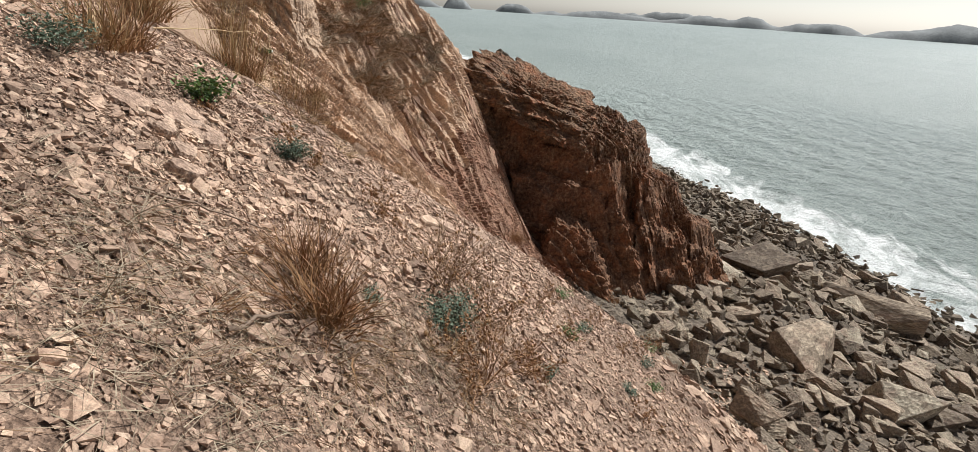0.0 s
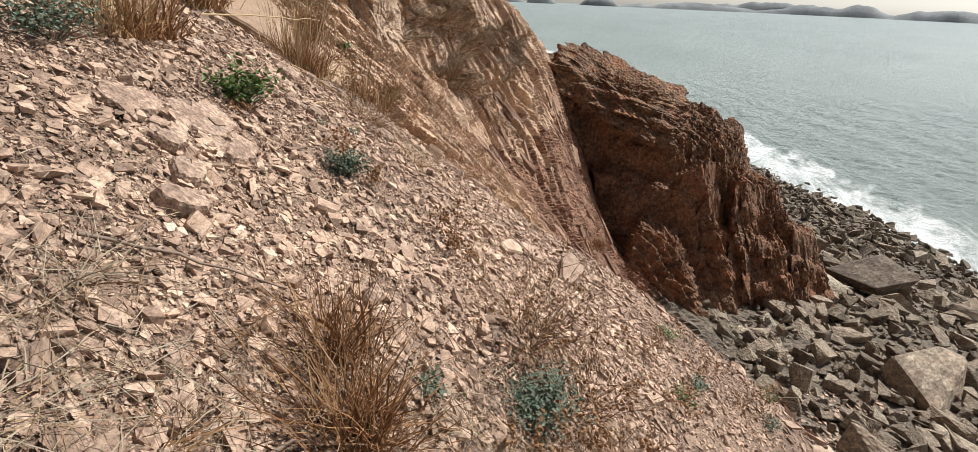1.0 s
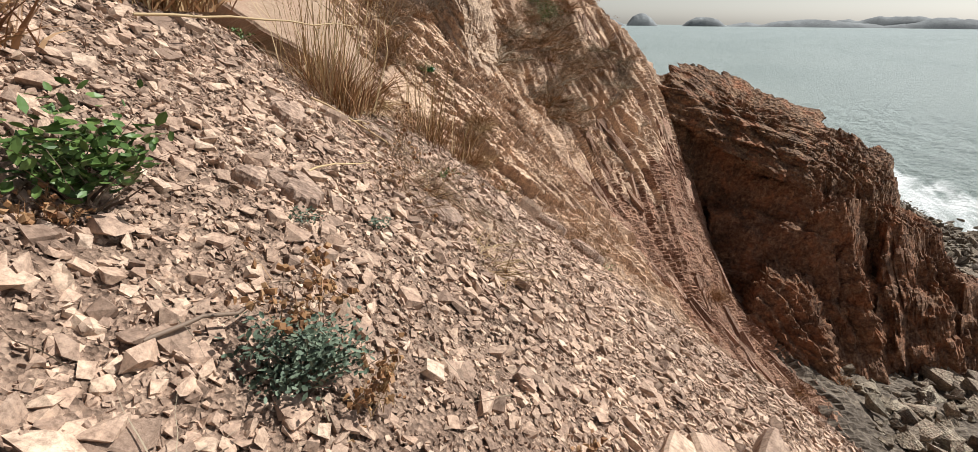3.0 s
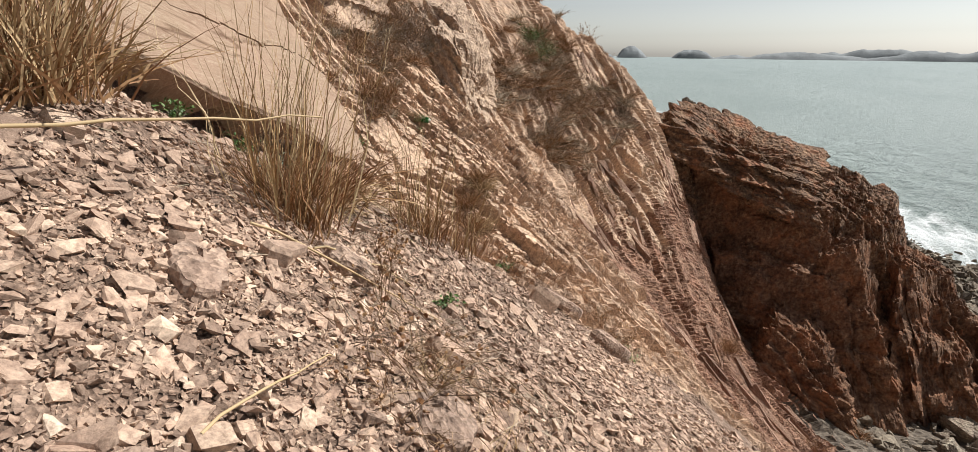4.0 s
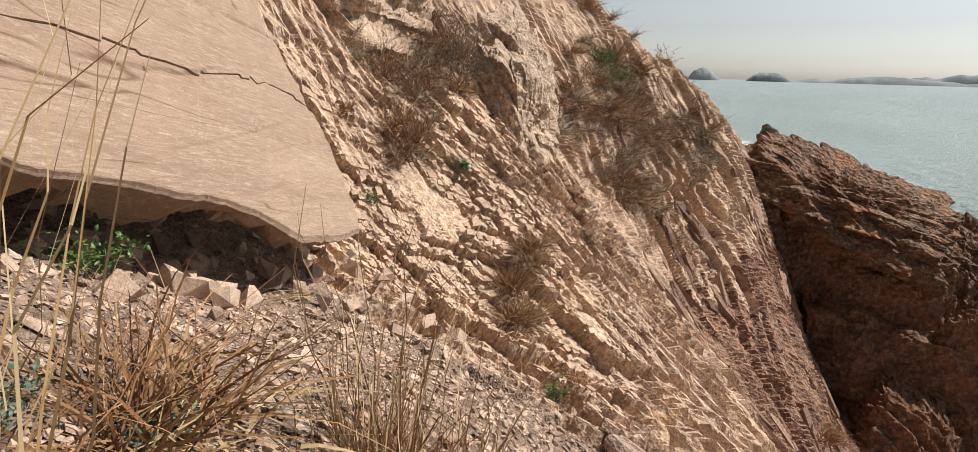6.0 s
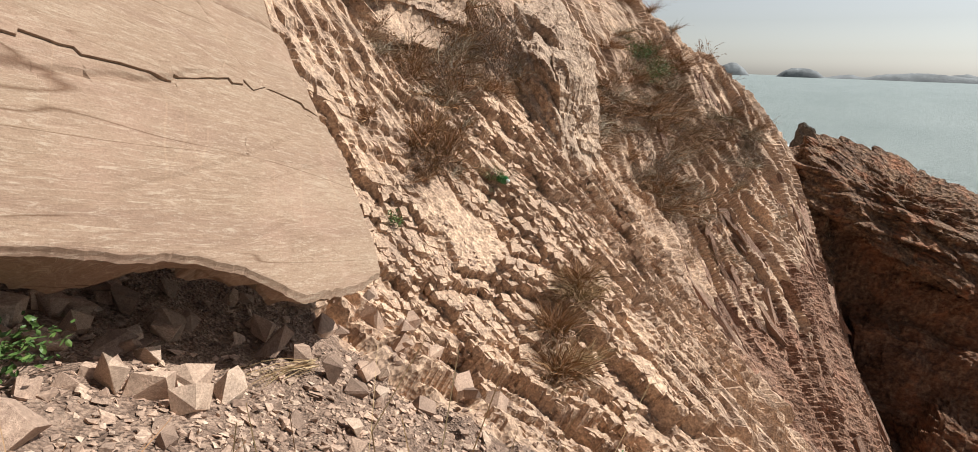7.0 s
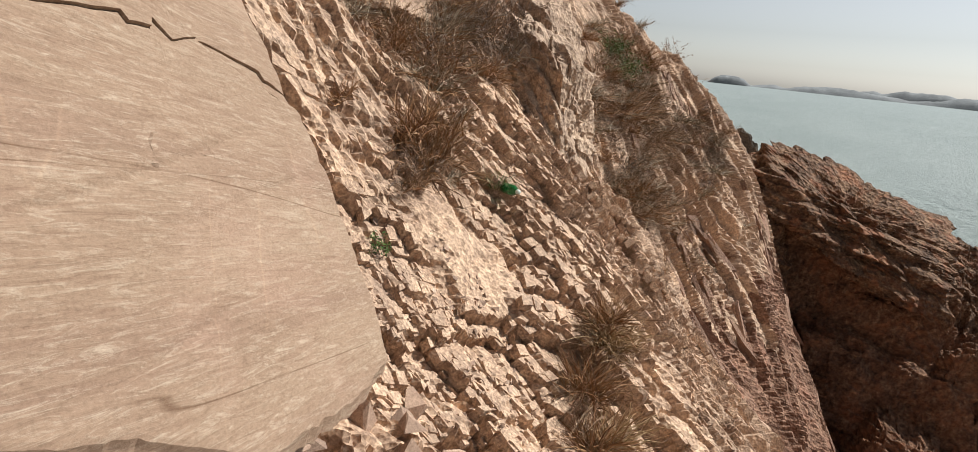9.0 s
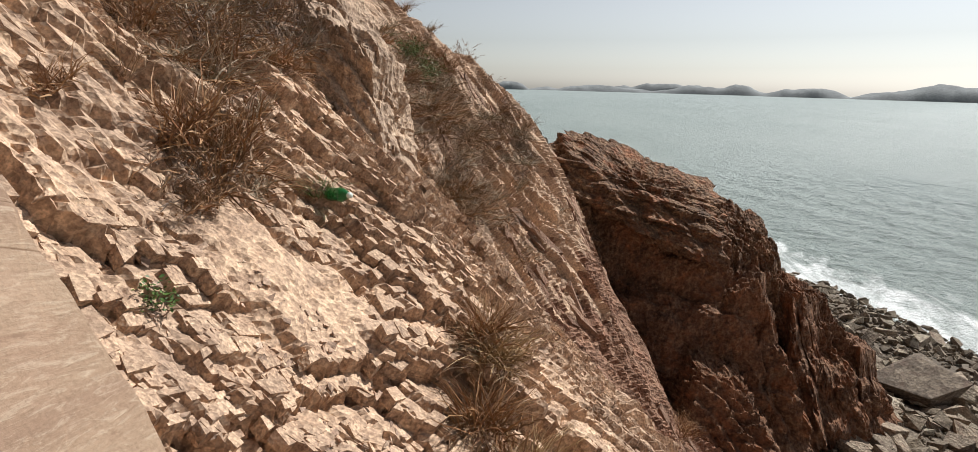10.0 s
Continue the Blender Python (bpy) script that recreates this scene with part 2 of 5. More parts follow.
def slab_material():
    """Smooth bedded rock: thin pale streaks along the bed, pink and buff bands, a few hairline joints."""
    m, n, l, b = material("slab_rock", 0.8)
    v = coords(n, l)
    band = noise_node(n, l, coords(n, l, (0.5, 4.5, 1.0), (0, 0, 20)), 1.0, 5, 0.6, 0.5)
    streak = noise_node(n, l, coords(n, l, (11.0, 70.0, 5.0), (0, 0, 19)), 1.0, 8, 0.8, 1.1)
    col = ramp(n, l, band, (0.3, (0.245, 0.152, 0.104)), (0.5, (0.295, 0.195, 0.13)), (0.7, (0.325, 0.226, 0.152)))
    col = blend(n, l, ramp(n, l, streak, (0.51, (0, 0, 0)), (0.66, (0.7, 0.7, 0.7))), col, (0.49, 0.385, 0.285))
    col = blend(n, l, ramp(n, l, streak, (0.34, (0.9, 0.9, 0.9)), (0.47, (0, 0, 0))), col, (0.215, 0.13, 0.085))
    col = blend(n, l, ramp(n, l, noise_node(n, l, v, 1.6, 4, 0.6), (0.52, (0, 0, 0)), (0.75, (0.5, 0.5, 0.5))), col, (0.40, 0.25, 0.18))
    speck = noise_node(n, l, v, 120, 3, 0.7)
    col = blend(n, l, 1.0, col, ramp(n, l, speck, (0.34, (0.86, 0.85, 0.84)), (0.5, (1, 1, 1)), (0.68, (1.08, 1.08, 1.08))), "MULTIPLY")
    vor = n.new("ShaderNodeTexVoronoi")
    vor.feature = "DISTANCE_TO_EDGE"
    vor.inputs["Scale"].default_value = 1.0
    warped = n.new("ShaderNodeMix")
    warped.data_type = "VECTOR"
    warped.inputs[0].default_value = 0.06
    l.new(coords(n, l, (3.4, 0.6, 1.0), (0, 0, 37)), warped.inputs[4])
    tex = n.new("ShaderNodeTexNoise")
    tex.inputs["Scale"].default_value = 5.0
    l.new(v, tex.inputs["Vector"])
    l.new(tex.outputs["Color"], warped.inputs[5])
    l.new(warped.outputs[1], vor.inputs["Vector"])
    joint = ramp(n, l, vor.outputs["Distance"], (0.0, (1.14, 1.14, 1.12)), (0.008, (1, 1, 1)))
    some = ramp(n, l, noise_node(n, l, v, 2.0, 3), (0.46, (0, 0, 0)), (0.58, (1, 1, 1)))
    col = blend(n, l, some, col, blend(n, l, 1.0, col, joint, "MULTIPLY"))
    for stretch, turn in (((0.30, 1.5, 1.0), 24), ((0.22, 2.4, 1.0), 17)):
        seam = noise_node(n, l, coords(n, l, stretch, (0, 0, turn)), 1.0, 3, 0.45, 0.15)
        hair = ramp(n, l, seam, (0.496, (1, 1, 1)), (0.499, (0.5, 0.42, 0.36)), (0.501, (0.5, 0.42, 0.36)), (0.504, (1, 1, 1)))
        here = ramp(n, l, noise_node(n, l, v, 1.3, 3), (0.47, (0, 0, 0)), (0.55, (1, 1, 1)))
        col = blend(n, l, here, col, blend(n, l, 1.0, col, hair, "MULTIPLY"))
    l.new(col, b.inputs["Base Color"])
    low = bump(n, l, b, blend(n, l, 0.5, streak, band), 0.5, 0.016)
    bump(n, l, b, speck, 0.35, 0.003, low)
    return m


slab_mat = slab_material()

def leaf_material(name, *tints, rough=0.6):
    m, n, l, b = material(name, rough)
    g = n.new("ShaderNodeNewGeometry")
    step = 1 / max(1, len(tints) - 1)
    col = ramp(n, l, g.outputs["Random Per Island"], *[(i * step, c) for i, c in enumerate(tints)])
    l.new(col, b.inputs["Base Color"])
    return m


straw_mat = leaf_material("dry_straw", (0.30, 0.19, 0.09), (0.40, 0.27, 0.14), (0.50, 0.36, 0.20), (0.24, 0.13, 0.06))
rust_mat = leaf_material("rust_straw", (0.20, 0.088, 0.038), (0.27, 0.135, 0.06), (0.35, 0.20, 0.095), (0.12, 0.055, 0.028))
old_straw_mat = leaf_material("old_straw", (0.20, 0.15, 0.10), (0.30, 0.24, 0.165), (0.38, 0.31, 0.22), (0.16, 0.11, 0.075))
weed_mat = leaf_material("dry_weed", (0.16, 0.09, 0.05), (0.24, 0.14, 0.08), (0.30, 0.20, 0.11))
twig_mat = leaf_material("twig_bark", (0.10, 0.065, 0.045), (0.18, 0.12, 0.085), (0.25, 0.19, 0.14))
green_mat = leaf_material("green_leaf", (0.05, 0.09, 0.025), (0.08, 0.14, 0.035), (0.13, 0.19, 0.05), rough=0.45)
sage_mat = leaf_material("sage_leaf", (0.06, 0.085, 0.055), (0.10, 0.135, 0.09), (0.155, 0.19, 0.13))

# ---- the slope: cross-sections, heights at the X_AT lines ----
X_AT = np.array([-6.5, -5.0, -4.2, -3.3, -2.2, -1.0, 0.5, 2.4, 5.0])
SECTIONS = []


def section(y, *heights):
    SECTIONS.append((y, heights))


section(-5.0, 11.2, 10.1, 9.7, 9.2, 8.6, 7.9, 6.8, 5.3, 3.1)
section(0.0, 10.6, 9.6, 9.1, 8.6, 8.0, 7.38, 6.33, 4.8, 2.6)
section(2.5, 10.7, 9.5, 8.9, 8.4, 7.85, 7.1, 6.0, 4.45, 2.3)
section(4.6, 10.6, 9.1, 8.6, 8.1, 7.45, 6.7, 5.7, 4.2, 2.0)
section(6.3, 10.4, 7.9, 7.3, 7.12, 6.83, 6.02, 5.2, 3.9, 1.7)
section(8.3, 10.2, 8.25, 7.2, 6.33, 5.8, 5.12, 4.1, 2.8, 0.7)
section(10.3, 10.0, 8.3, 7.47, 6.7, 5.65, 4.5, 3.1, 1.5, -0.6)
section(12.5, 10.2, 8.5, 7.5, 6.25, 5.0, 3.75, 2.2, 0.4, -1.8)
section(15.7, 9.6, 7.0, 5.85, 5.3, 4.1, 3.1, 1.4, -0.6, -2.4)
section(18.0, 9.9, 7.7, 6.7, 5.7, 4.9, 4.1, 2.1, -1.1, -2.7)
section(20.5, 10.0, 8.4, 7.6, 6.5, 5.75, 4.9, 2.1, -1.2, -2.8)
section(23.0, 10.5, 9.2, 8.6, 8.0, 7.2, 5.75, 2.5, -1.5, -3.5)
section(28.0, 9.2, 7.6, 6.8, 6.0, 5.2, 4.2, 2.0, -3.0, -5.0)
section(46.0, 1.5, 0.5, -0.2, -1.0, -2.0, -3.0, -5.0, -7.0, -8.0)
Y_AT = np.array([s[0] for s in SECTIONS])
HEIGHT_AT = np.array([s[1] for s in SECTIONS])
SEA = -9.0


def hermite(xs, ys, x):
    """Smooth curve through (xs, ys[..., i]) at x; straight on past both ends."""
    d = np.diff(ys, axis=-1) / np.diff(xs)
    slope = np.concatenate([d[..., :1], (d[..., 1:] + d[..., :-1]) / 2, d[..., -1:]], -1)
    i = np.clip(np.searchsorted(xs, x) - 1, 0, len(xs) - 2)
    h = xs[i + 1] - xs[i]
    raw = (x - xs[i]) / h
    t = np.clip(raw, 0, 1)
    rows = np.arange(len(x))
    take = (lambda a, k: a[k]) if ys.ndim == 1 else (lambda a, k: a[rows, k])
    y0, y1, m0, m1 = take(ys, i), take(ys, i + 1), take(slope, i) * h, take(slope, i + 1) * h
    out = y0 * (1 + 2 * t) * (1 - t) ** 2 + m0 * t * (1 - t) ** 2 + y1 * t * t * (3 - 2 * t) + m1 * t * t * (t - 1)
    return out + np.where(raw < 0, raw * m0, 0) + np.where(raw > 1, (raw - 1) * m1, 0)


def shore_x(y):
    return 22.4 + (66 - y) * 0.275


def beach(x, y):
    d = shore_x(y) - x + 1.6 * grain(flat3(x, y, 0.12), 71) + 0.7 * grain(flat3(x, y, 0.4), 72)
    return SEA + np.where(d > 0, 0.2 * d, 0.12 * d)


def base(x, y):
    per = np.stack([hermite(X_AT, row, x) for row in HEIGHT_AT], 1)
    z = hermite(Y_AT, per, np.clip(y, -12, 46))
    z = np.where(x < -6.5, z - 0.35 * np.maximum(0, -6.5 - x) - 0.0, z)
    z = z - 60 * smooth(50, 95, y)
    b = beach(x, y)
    k = 0.5
    return 0.5 * (z + b + np.sqrt((z - b) ** 2 + k * k))


def scree_mask(x, y):
    edge = 7.9 + 0.95 * np.maximum(0, x + 1.2) + 0.5 * grain(flat3(x, y, 0.9), 31)
    return 1 - smooth(-0.35, 0.35, y - edge)


def ground_z(x, y):
    x, y = np.asarray(x, float), np.asarray(y, float)
    z = base(x, y)
    p = flat3(x, y)
    rock = (1 - scree_mask(x, y)) * (1 - smooth(0, 1.2, beach(x, y) + 0.9 - z))
    warp = 0.35 * fbm(p * 0.8, 3, 5)
    a, d = x * 0.865 - y * 0.5, x * 0.5 + y * 0.865      # down the slope, and across it
    far = smooth(12.3, 15.0, y + 0.3 * x)

    # long ribs running down the slope: a steep side towards the scree, a gentle one away from it
    def rib(q, lean, seed=77):
        w = q % 1.0
        tall = 0.3 + hashed(np.floor(q), 0 * q, 0 * q, seed)
        return (np.where(w < lean, w / lean, (1 - w) / (1 - lean)) - 0.45) * tall

    s = y + 1.05 * x + warp
    wander = 0.5 * grain(p * 0.45, 9) + 0.25 * grain(p * 1.1, 19)
    ic, ec, uc, _ = cells((0.69 * x - 0.72 * y) * 1.3 + warp, s * 2.4 + wander, 6)
    iz, _, uz, _ = cells((0.69 * x - 0.72 * y) * 2.6 + 2 * warp, s * 6.0 + 2 * wander, 8)
    ribs = 0.30 * rib(s * 0.62 + wander, 0.16) + 0.30 * rib(s * 1.7 + 1.4 * wander, 0.13, 78) + 0.10 * rib(s * 4.1 + 2 * wander, 0.14, 79)
    ribs = ribs + 0.12 * (ic - 0.5) + 0.07 * uc - 0.05 * (1 - smooth(0, 0.12, ec)) + 0.045 * (iz - 0.5) + 0.02 * uz + 0.10 * fbm(p * 4.5, 4, 27, 0.6)
    # jointed blocks: treads tipped up and away, so that the risers face down and back along the slope
    ia, ea, ua, va = cells(a * 2.3 + warp, d * 3.6 + 0.6 * warp, 3)
    ib, eb, ub, vb = cells(a * 5.4 + 1.5 * warp, d * 8.2 + warp, 4, 0.6)
    ie, ee, ue, ve = cells(a * 12.5 + 2.0 * warp, d * 17.0 + 2.0 * warp, 5, 0.6)
    big = 0.15 * (ia - 0.5) + 0.26 * ua / 2.3 - 0.24 * va / 3.6 - 0.07 * (1 - smooth(0, 0.06, ea))
    little = 0.07 * (ib - 0.5) + 0.28 * ub / 5.4 - 0.30 * vb / 8.2 - 0.04 * (1 - smooth(0, 0.08, eb))
    least = 0.03 * (ie - 0.5) + 0.3 * ue / 12.5 - 0.3 * ve / 17.0 - 0.008 * (1 - smooth(0, 0.1, ee))
    where = smooth(-0.35, 0.2, grain(p * 0.9, 23) + 0.2)
    some = smooth(-0.25, 0.25, grain(p * 1.4, 29) + 0.2)
    fine = smooth(-0.2, 0.25, grain(p * 1.9, 37) + 0.05)
    plain = 1 - 0.85 * (1 - smooth(0.6, 1.15, np.hypot((x + 3.78) / 0.36, (y - 9.08) / 0.27)))
    blocks = plain * (big * (0.45 + 0.55 * where) + little * (0.3 + 0.7 * some) + 0.6 * least * (0.25 + 0.75 * fine)) + 0.05 * (1 - plain)
    lumps = 0.20 * fbm(p * 0.7, 5, 12) + 0.05 * fbm(p * 6, 4, 15, 0.6)
    z = z + rock * (0.03 + lumps + far * ribs * (0.75 + 0.25 * grain(p * 0.4, 21)) + (1 - 0.8 * far) * blocks)
    loose = scree_mask(x, y)
    return z + loose * (0.05 * fbm(p * 1.3, 4, 41) + 0.02 * fbm(p * 9, 2, 45))


def lines(*runs):
    """Grid lines: (from, to, step); a negative step grows outwards."""
    out = []
    for a, b, step in runs:
        out.append(np.arange(a, b - 1e-6, step))
    return np.unique(np.round(np.concatenate(out), 4))


gx = lines((-60, -20, 5), (-20, -8, 0.5), (-8, -5, 0.08), (-5, -1.8, 0.018), (-1.8, 4, 0.05), (4, 12, 0.16), (12, 36, 0.5), (36, 120, 6), (120, 2001, 300))
gy = lines((-60, -10, 5), (-10, 0, 0.4), (0, 7.6, 0.06), (7.6, 12.5, 0.018), (12.5, 24, 0.045), (24, 60, 0.4), (60, 200, 8), (200, 3001, 400))
mx, my = np.meshgrid(gx, gy, indexing="ij")
fx, fy = mx.ravel(), my.ravel()
fz = np.maximum(ground_z(fx, fy), -40)
faces_at = grid_faces(len(gx), len(gy))[:, 0]
# slot 3: low far ribs, where gully shade is painted as darker red rock
kinds = np.where(scree_mask(fx, fy) > 0.5, 1, np.where((fy + 0.3 * fx > 12.8) & (fz + 0.9 * grain(flat3(fx, fy, 0.6), 91) + 0.5 * grain(flat3(fx, fy, 2.5), 92) < 3.6), 3, 0))
kinds = np.where(fz - beach(fx, fy) < 0.7, 2, kinds)[faces_at]
# relief stands square to the slope, so that joints cut into it at right angles
flat_z = np.maximum(base(fx, fy), -40)
near_rock = (np.abs(fx) < 12) & (fy > 5) & (fy < 40)
lean_x, lean_y = (base(fx - 0.3, fy) - base(fx + 0.3, fy)) / 0.6, (base(fx, fy - 0.3) - base(fx, fy + 0.3)) / 0.6
square = np.stack([lean_x, lean_y, np.ones_like(fx)], 1) * np.where(near_rock, (fz - flat_z) / (1 + lean_x ** 2 + lean_y ** 2), 0)[:, None]
points = np.where(near_rock[:, None], np.stack([fx, fy, flat_z], 1) + square, np.stack([fx, fy, fz], 1))
ground = new("ground", mesh_of("ground", points, grid_faces(len(gx), len(gy)), [ground_mat, soil_mat, gravel_mat, red_shade_mat], slots=kinds))
tagged(ground, "pinkish tan weathered rock slope with scree above a stony beach", "slope", kind="structure")

# ---- sea ----
sea_mat, n, l, b = material("sea_water", 0.16)
v = coords(n, l)
b.inputs["Specular IOR Level"].default_value = 0.5
b.inputs["IOR"].default_value = 1.33
sep = n.new("ShaderNodeSeparateXYZ")
l.new(v, sep.inputs[0])


def maths(op, a, c):
    q = n.new("ShaderNodeMath")
    q.operation = op
    for sock, val in zip(q.inputs, (a, c)):
        if isinstance(val, (int, float)):
            sock.default_value = val
        else:
            l.new(val, sock)
    return q.outputs[0]


# metres out from the shoreline
off = maths("ADD", sep.outputs[0], maths("MULTIPLY", sep.outputs[1], 0.275))
off = maths("SUBTRACT", off, 22.4 + 66 * 0.275)
streaks = noise_node(n, l, coords(n, l, (0.22, 0.09, 1), (0, 0, 15)), 1.0, 8, 0.72, 1.2)
near = maths("MULTIPLY", maths("SUBTRACT", 13.0, off), 0.045)
amount = maths("ADD", streaks, maths("MINIMUM", near, 0.3))
foam_and_glints = ramp(n, l, amount, (0.69, (0, 0, 0)), (0.86, (1, 1, 1)))
# whitecaps, plus sun sparkle painted on the water as extra white flecks
caps_and_glints = ramp(n, l, noise_node(n, l, coords(n, l, (1.0, 0.35, 1), (0, 0, 10)), 1.0, 9, 0.82, 0.8), (0.595, (0, 0, 0)), (0.66, (0.8, 0.8, 0.8)))
foam_and_glints = blend(n, l, 1.0, foam_and_glints, caps_and_glints, "LIGHTEN")
water = ramp(n, l, noise_node(n, l, coords(n, l, (0.02, 0.008, 1)), 1.0, 5, 0.6), (0.3, (0.21, 0.25, 0.23)), (0.7, (0.28, 0.32, 0.295)))
l.new(blend(n, l, foam_and_glints, water, (0.8, 0.81, 0.8)), b.inputs["Base Color"])
l.new(ramp(n, l, foam_and_glints, (0.0, (0.3, 0.3, 0.3)), (1.0, (0.8, 0.8, 0.8))), b.inputs["Roughness"])
w1 = noise_node(n, l, coords(n, l, (0.35, 0.8, 1), (0, 0, 30)), 1.0, 8, 0.6, 0.5)
w2 = noise_node(n, l, coords(n, l, (2.4, 4.5, 1), (0, 0, 20)), 1.0, 6, 0.65)
first = bump(n, l, b, w1, 1.0, 0.7)
bump(n, l, b, w2, 1.0, 0.3, first)
sx = lines((14, 110, 0.4), (110, 260, 4), (200, 4001, 400))
sx = np.concatenate([[-3500, -1500, -600, -200, -60, 0], sx])
sy = np.concatenate([[-3000, -1000, -300, -100, -30], lines((0, 150, 0.55), (150, 300, 5), (300, 4601, 400))])
qx, qy = [a.ravel() for a in np.meshgrid(sx, sy, indexing="ij")]
o = qx - shore_x(qy)
calm = smooth(-2, 8, o) * (1 - smooth(110, 170, np.hypot(qx, qy)))
qz = SEA + calm * (0.12 * np.sin(o * 0.75 + 1.3 * grain(flat3(qx, qy, 0.06), 3)) + 0.26 * fbm(np.stack([qx * 0.75, qy * 0.5, 0 * qx], 1), 3, 8, 0.6, ridged=True))
sea = new("water", mesh_of("water", np.stack([qx, qy, qz], 1), grid_faces(len(sx), len(sy)), sea_mat, soft=True))
tagged(sea, "grey green choppy sea with white surf along the shore", "sea", kind="structure")

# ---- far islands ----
# no haze in the air: its grey is put into the islands' colour
island_mat = stone_material("hazed_island", (0.25, 0.27, 0.28), (0.20, 0.22, 0.23), (0.15, 0.165, 0.175), scale=0.01, relief=0.0, speck=0)


def island(bearing, distance, width, height, depth, seed, peaks=2.0):
    """A low hilly island at a bearing (degrees right of straight ahead)."""
    nu, nv = 90, 14
    u, w = np.meshgrid(np.linspace(-1, 1, nu), np.linspace(-1, 1, nv), indexing="ij")
    u, w = u.ravel(), w.ravel()
    ridge = 0.55 + 0.45 * fbm(np.stack([u * peaks + seed, w * 0.6, 0 * u], 1), 4, seed)
    z = height * ridge * np.clip(1 - np.abs(u) ** 3, 0, 1) * np.clip(1 - w ** 2, 0, 1) ** 0.7 - 2
    a = radians(bearing)
    c, f = np.array([math.sin(a), math.cos(a)]), np.array([math.cos(a), -math.sin(a)])
    xy = c * distance + u[:, None] * f * width / 2 + w[:, None] * c * depth / 2
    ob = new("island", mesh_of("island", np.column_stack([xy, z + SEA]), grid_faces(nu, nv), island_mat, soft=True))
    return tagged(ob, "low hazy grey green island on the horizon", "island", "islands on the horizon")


island(-3.4, 2900, 150, 82, 120, 1, 0.8)
island(2.2, 2900, 200, 84, 120, 2, 0.8)
island(-9.0, 2950, 420, 70, 150, 9, 2)
island(10.5, 3000, 720, 46, 200, 3, 4)
island(22.0, 3000, 700, 68, 200, 4, 3)
island(16.0, 3900, 900, 85, 200, 6, 3)
island(29.6, 2800, 350, 74, 200, 5, 1.2)
island(39.2, 2700, 620, 88, 250, 7, 2.2)
island(52.0, 2600, 800, 95, 300, 8, 3)

# ---- big rock masses ----
def cube_sheet(k):
    """A closed cube surface, 0 to 1, with k squares along each edge; welded."""
    t = np.linspace(0, 1, k + 1)
    a, c = [q.ravel() for q in np.meshgrid(t, t, indexing="ij")]
    o, e = np.zeros_like(a), np.ones_like(a)
    sides = [(a, c, o, True), (a, c, e, False), (a, o, c, False), (a, e, c, True), (o, a, c, True), (e, a, c, False)]
    vs, fs = [], []
    for s, (x, y, z, flip) in enumerate(sides):
        vs.append(np.stack([x, y, z], 1))
        f = grid_faces(k + 1, k + 1, s * (k + 1) ** 2)
        fs.append(f[:, ::-1] if flip else f)
    v, f = np.concatenate(vs), np.concatenate(fs)
    keys = np.round(v * k).astype(int)
    _, first, inverse = np.unique(keys, axis=0, return_index=True, return_inverse=True)
    return v[first], inverse.ravel()[f]


def rock_mass(corners, k, rough, strata, seed, round_by=0.25, cut=0.0):
    """A cragged block between eight corners (bottom four, top four, each round from front left); strata: (direction, step, depth)."""
    v, f = cube_sheet(k)
    c = np.array(corners, float)
    x, y, z = v[:, :1], v[:, 1:2], v[:, 2:]
    low = c[0] * (1 - x) * (1 - y) + c[1] * x * (1 - y) + c[2] * x * y + c[3] * (1 - x) * y
    top = c[4] * (1 - x) * (1 - y) + c[5] * x * (1 - y) + c[6] * x * y + c[7] * (1 - x) * y
    p = low * (1 - z) + top * z
    mid = c.mean(0)
    q = v * 2 - 1
    r = np.linalg.norm(q, axis=1, keepdims=True)
    p = mid + (p - mid) * (1 - round_by * (r - 1) / (math.sqrt(3) - 1) * 0.6)
    size = np.linalg.norm(c.max(0) - c.min(0)) / 3
    out = (p - mid) / np.maximum(1e-6, np.linalg.norm(p - mid, axis=1, keepdims=True))
    d = rough * (fbm(p / size * 1.1, 6, seed, 0.55) + 0.5 * fbm(p / size * 2.2, 4, seed + 9, 0.5, ridged=True))
    for way, step, deep in strata:
        s = p @ np.array(way, float) / step + 0.6 * fbm(p / step * 0.25, 3, seed + 30)
        w = s % 1.0
        d = d + deep * (np.where(w < 0.75, w / 0.75, (1 - w) / 0.25) - 0.5) * (0.5 + hashed(np.floor(s), 0 * s, 0 * s, seed))
        t = p @ np.cross(np.array(way, float), (0.3, -0.2, 0.93)) / (step * 1.7)
        u = p[:, 2] / (step * 1.3) + 0.4 * grain(p / step * 0.4, seed + 40)
        d = d + 0.8 * deep * (hashed(np.floor(s * 2), np.floor(t + 0.3 * s), np.floor(u * 1.5), seed + 3) - 0.5)
    d = d + rough * 0.22 * fbm(p * 2.6, 4, seed + 50, 0.6) + rough * 0.10 * fbm(p * 7.0, 3, seed + 60, 0.6, ridged=True)
    return p + out * d[:, None], f


RIB = (0.50, 0.86, 0.10)
LAYER = ((0.2, 0.3, 0.93), 1.3, 0.18)


headland = thing("rock_headland", (4.0, 24.0, -4.0), "dark red brown rock headland with a shaded cragged face", "rock headland")


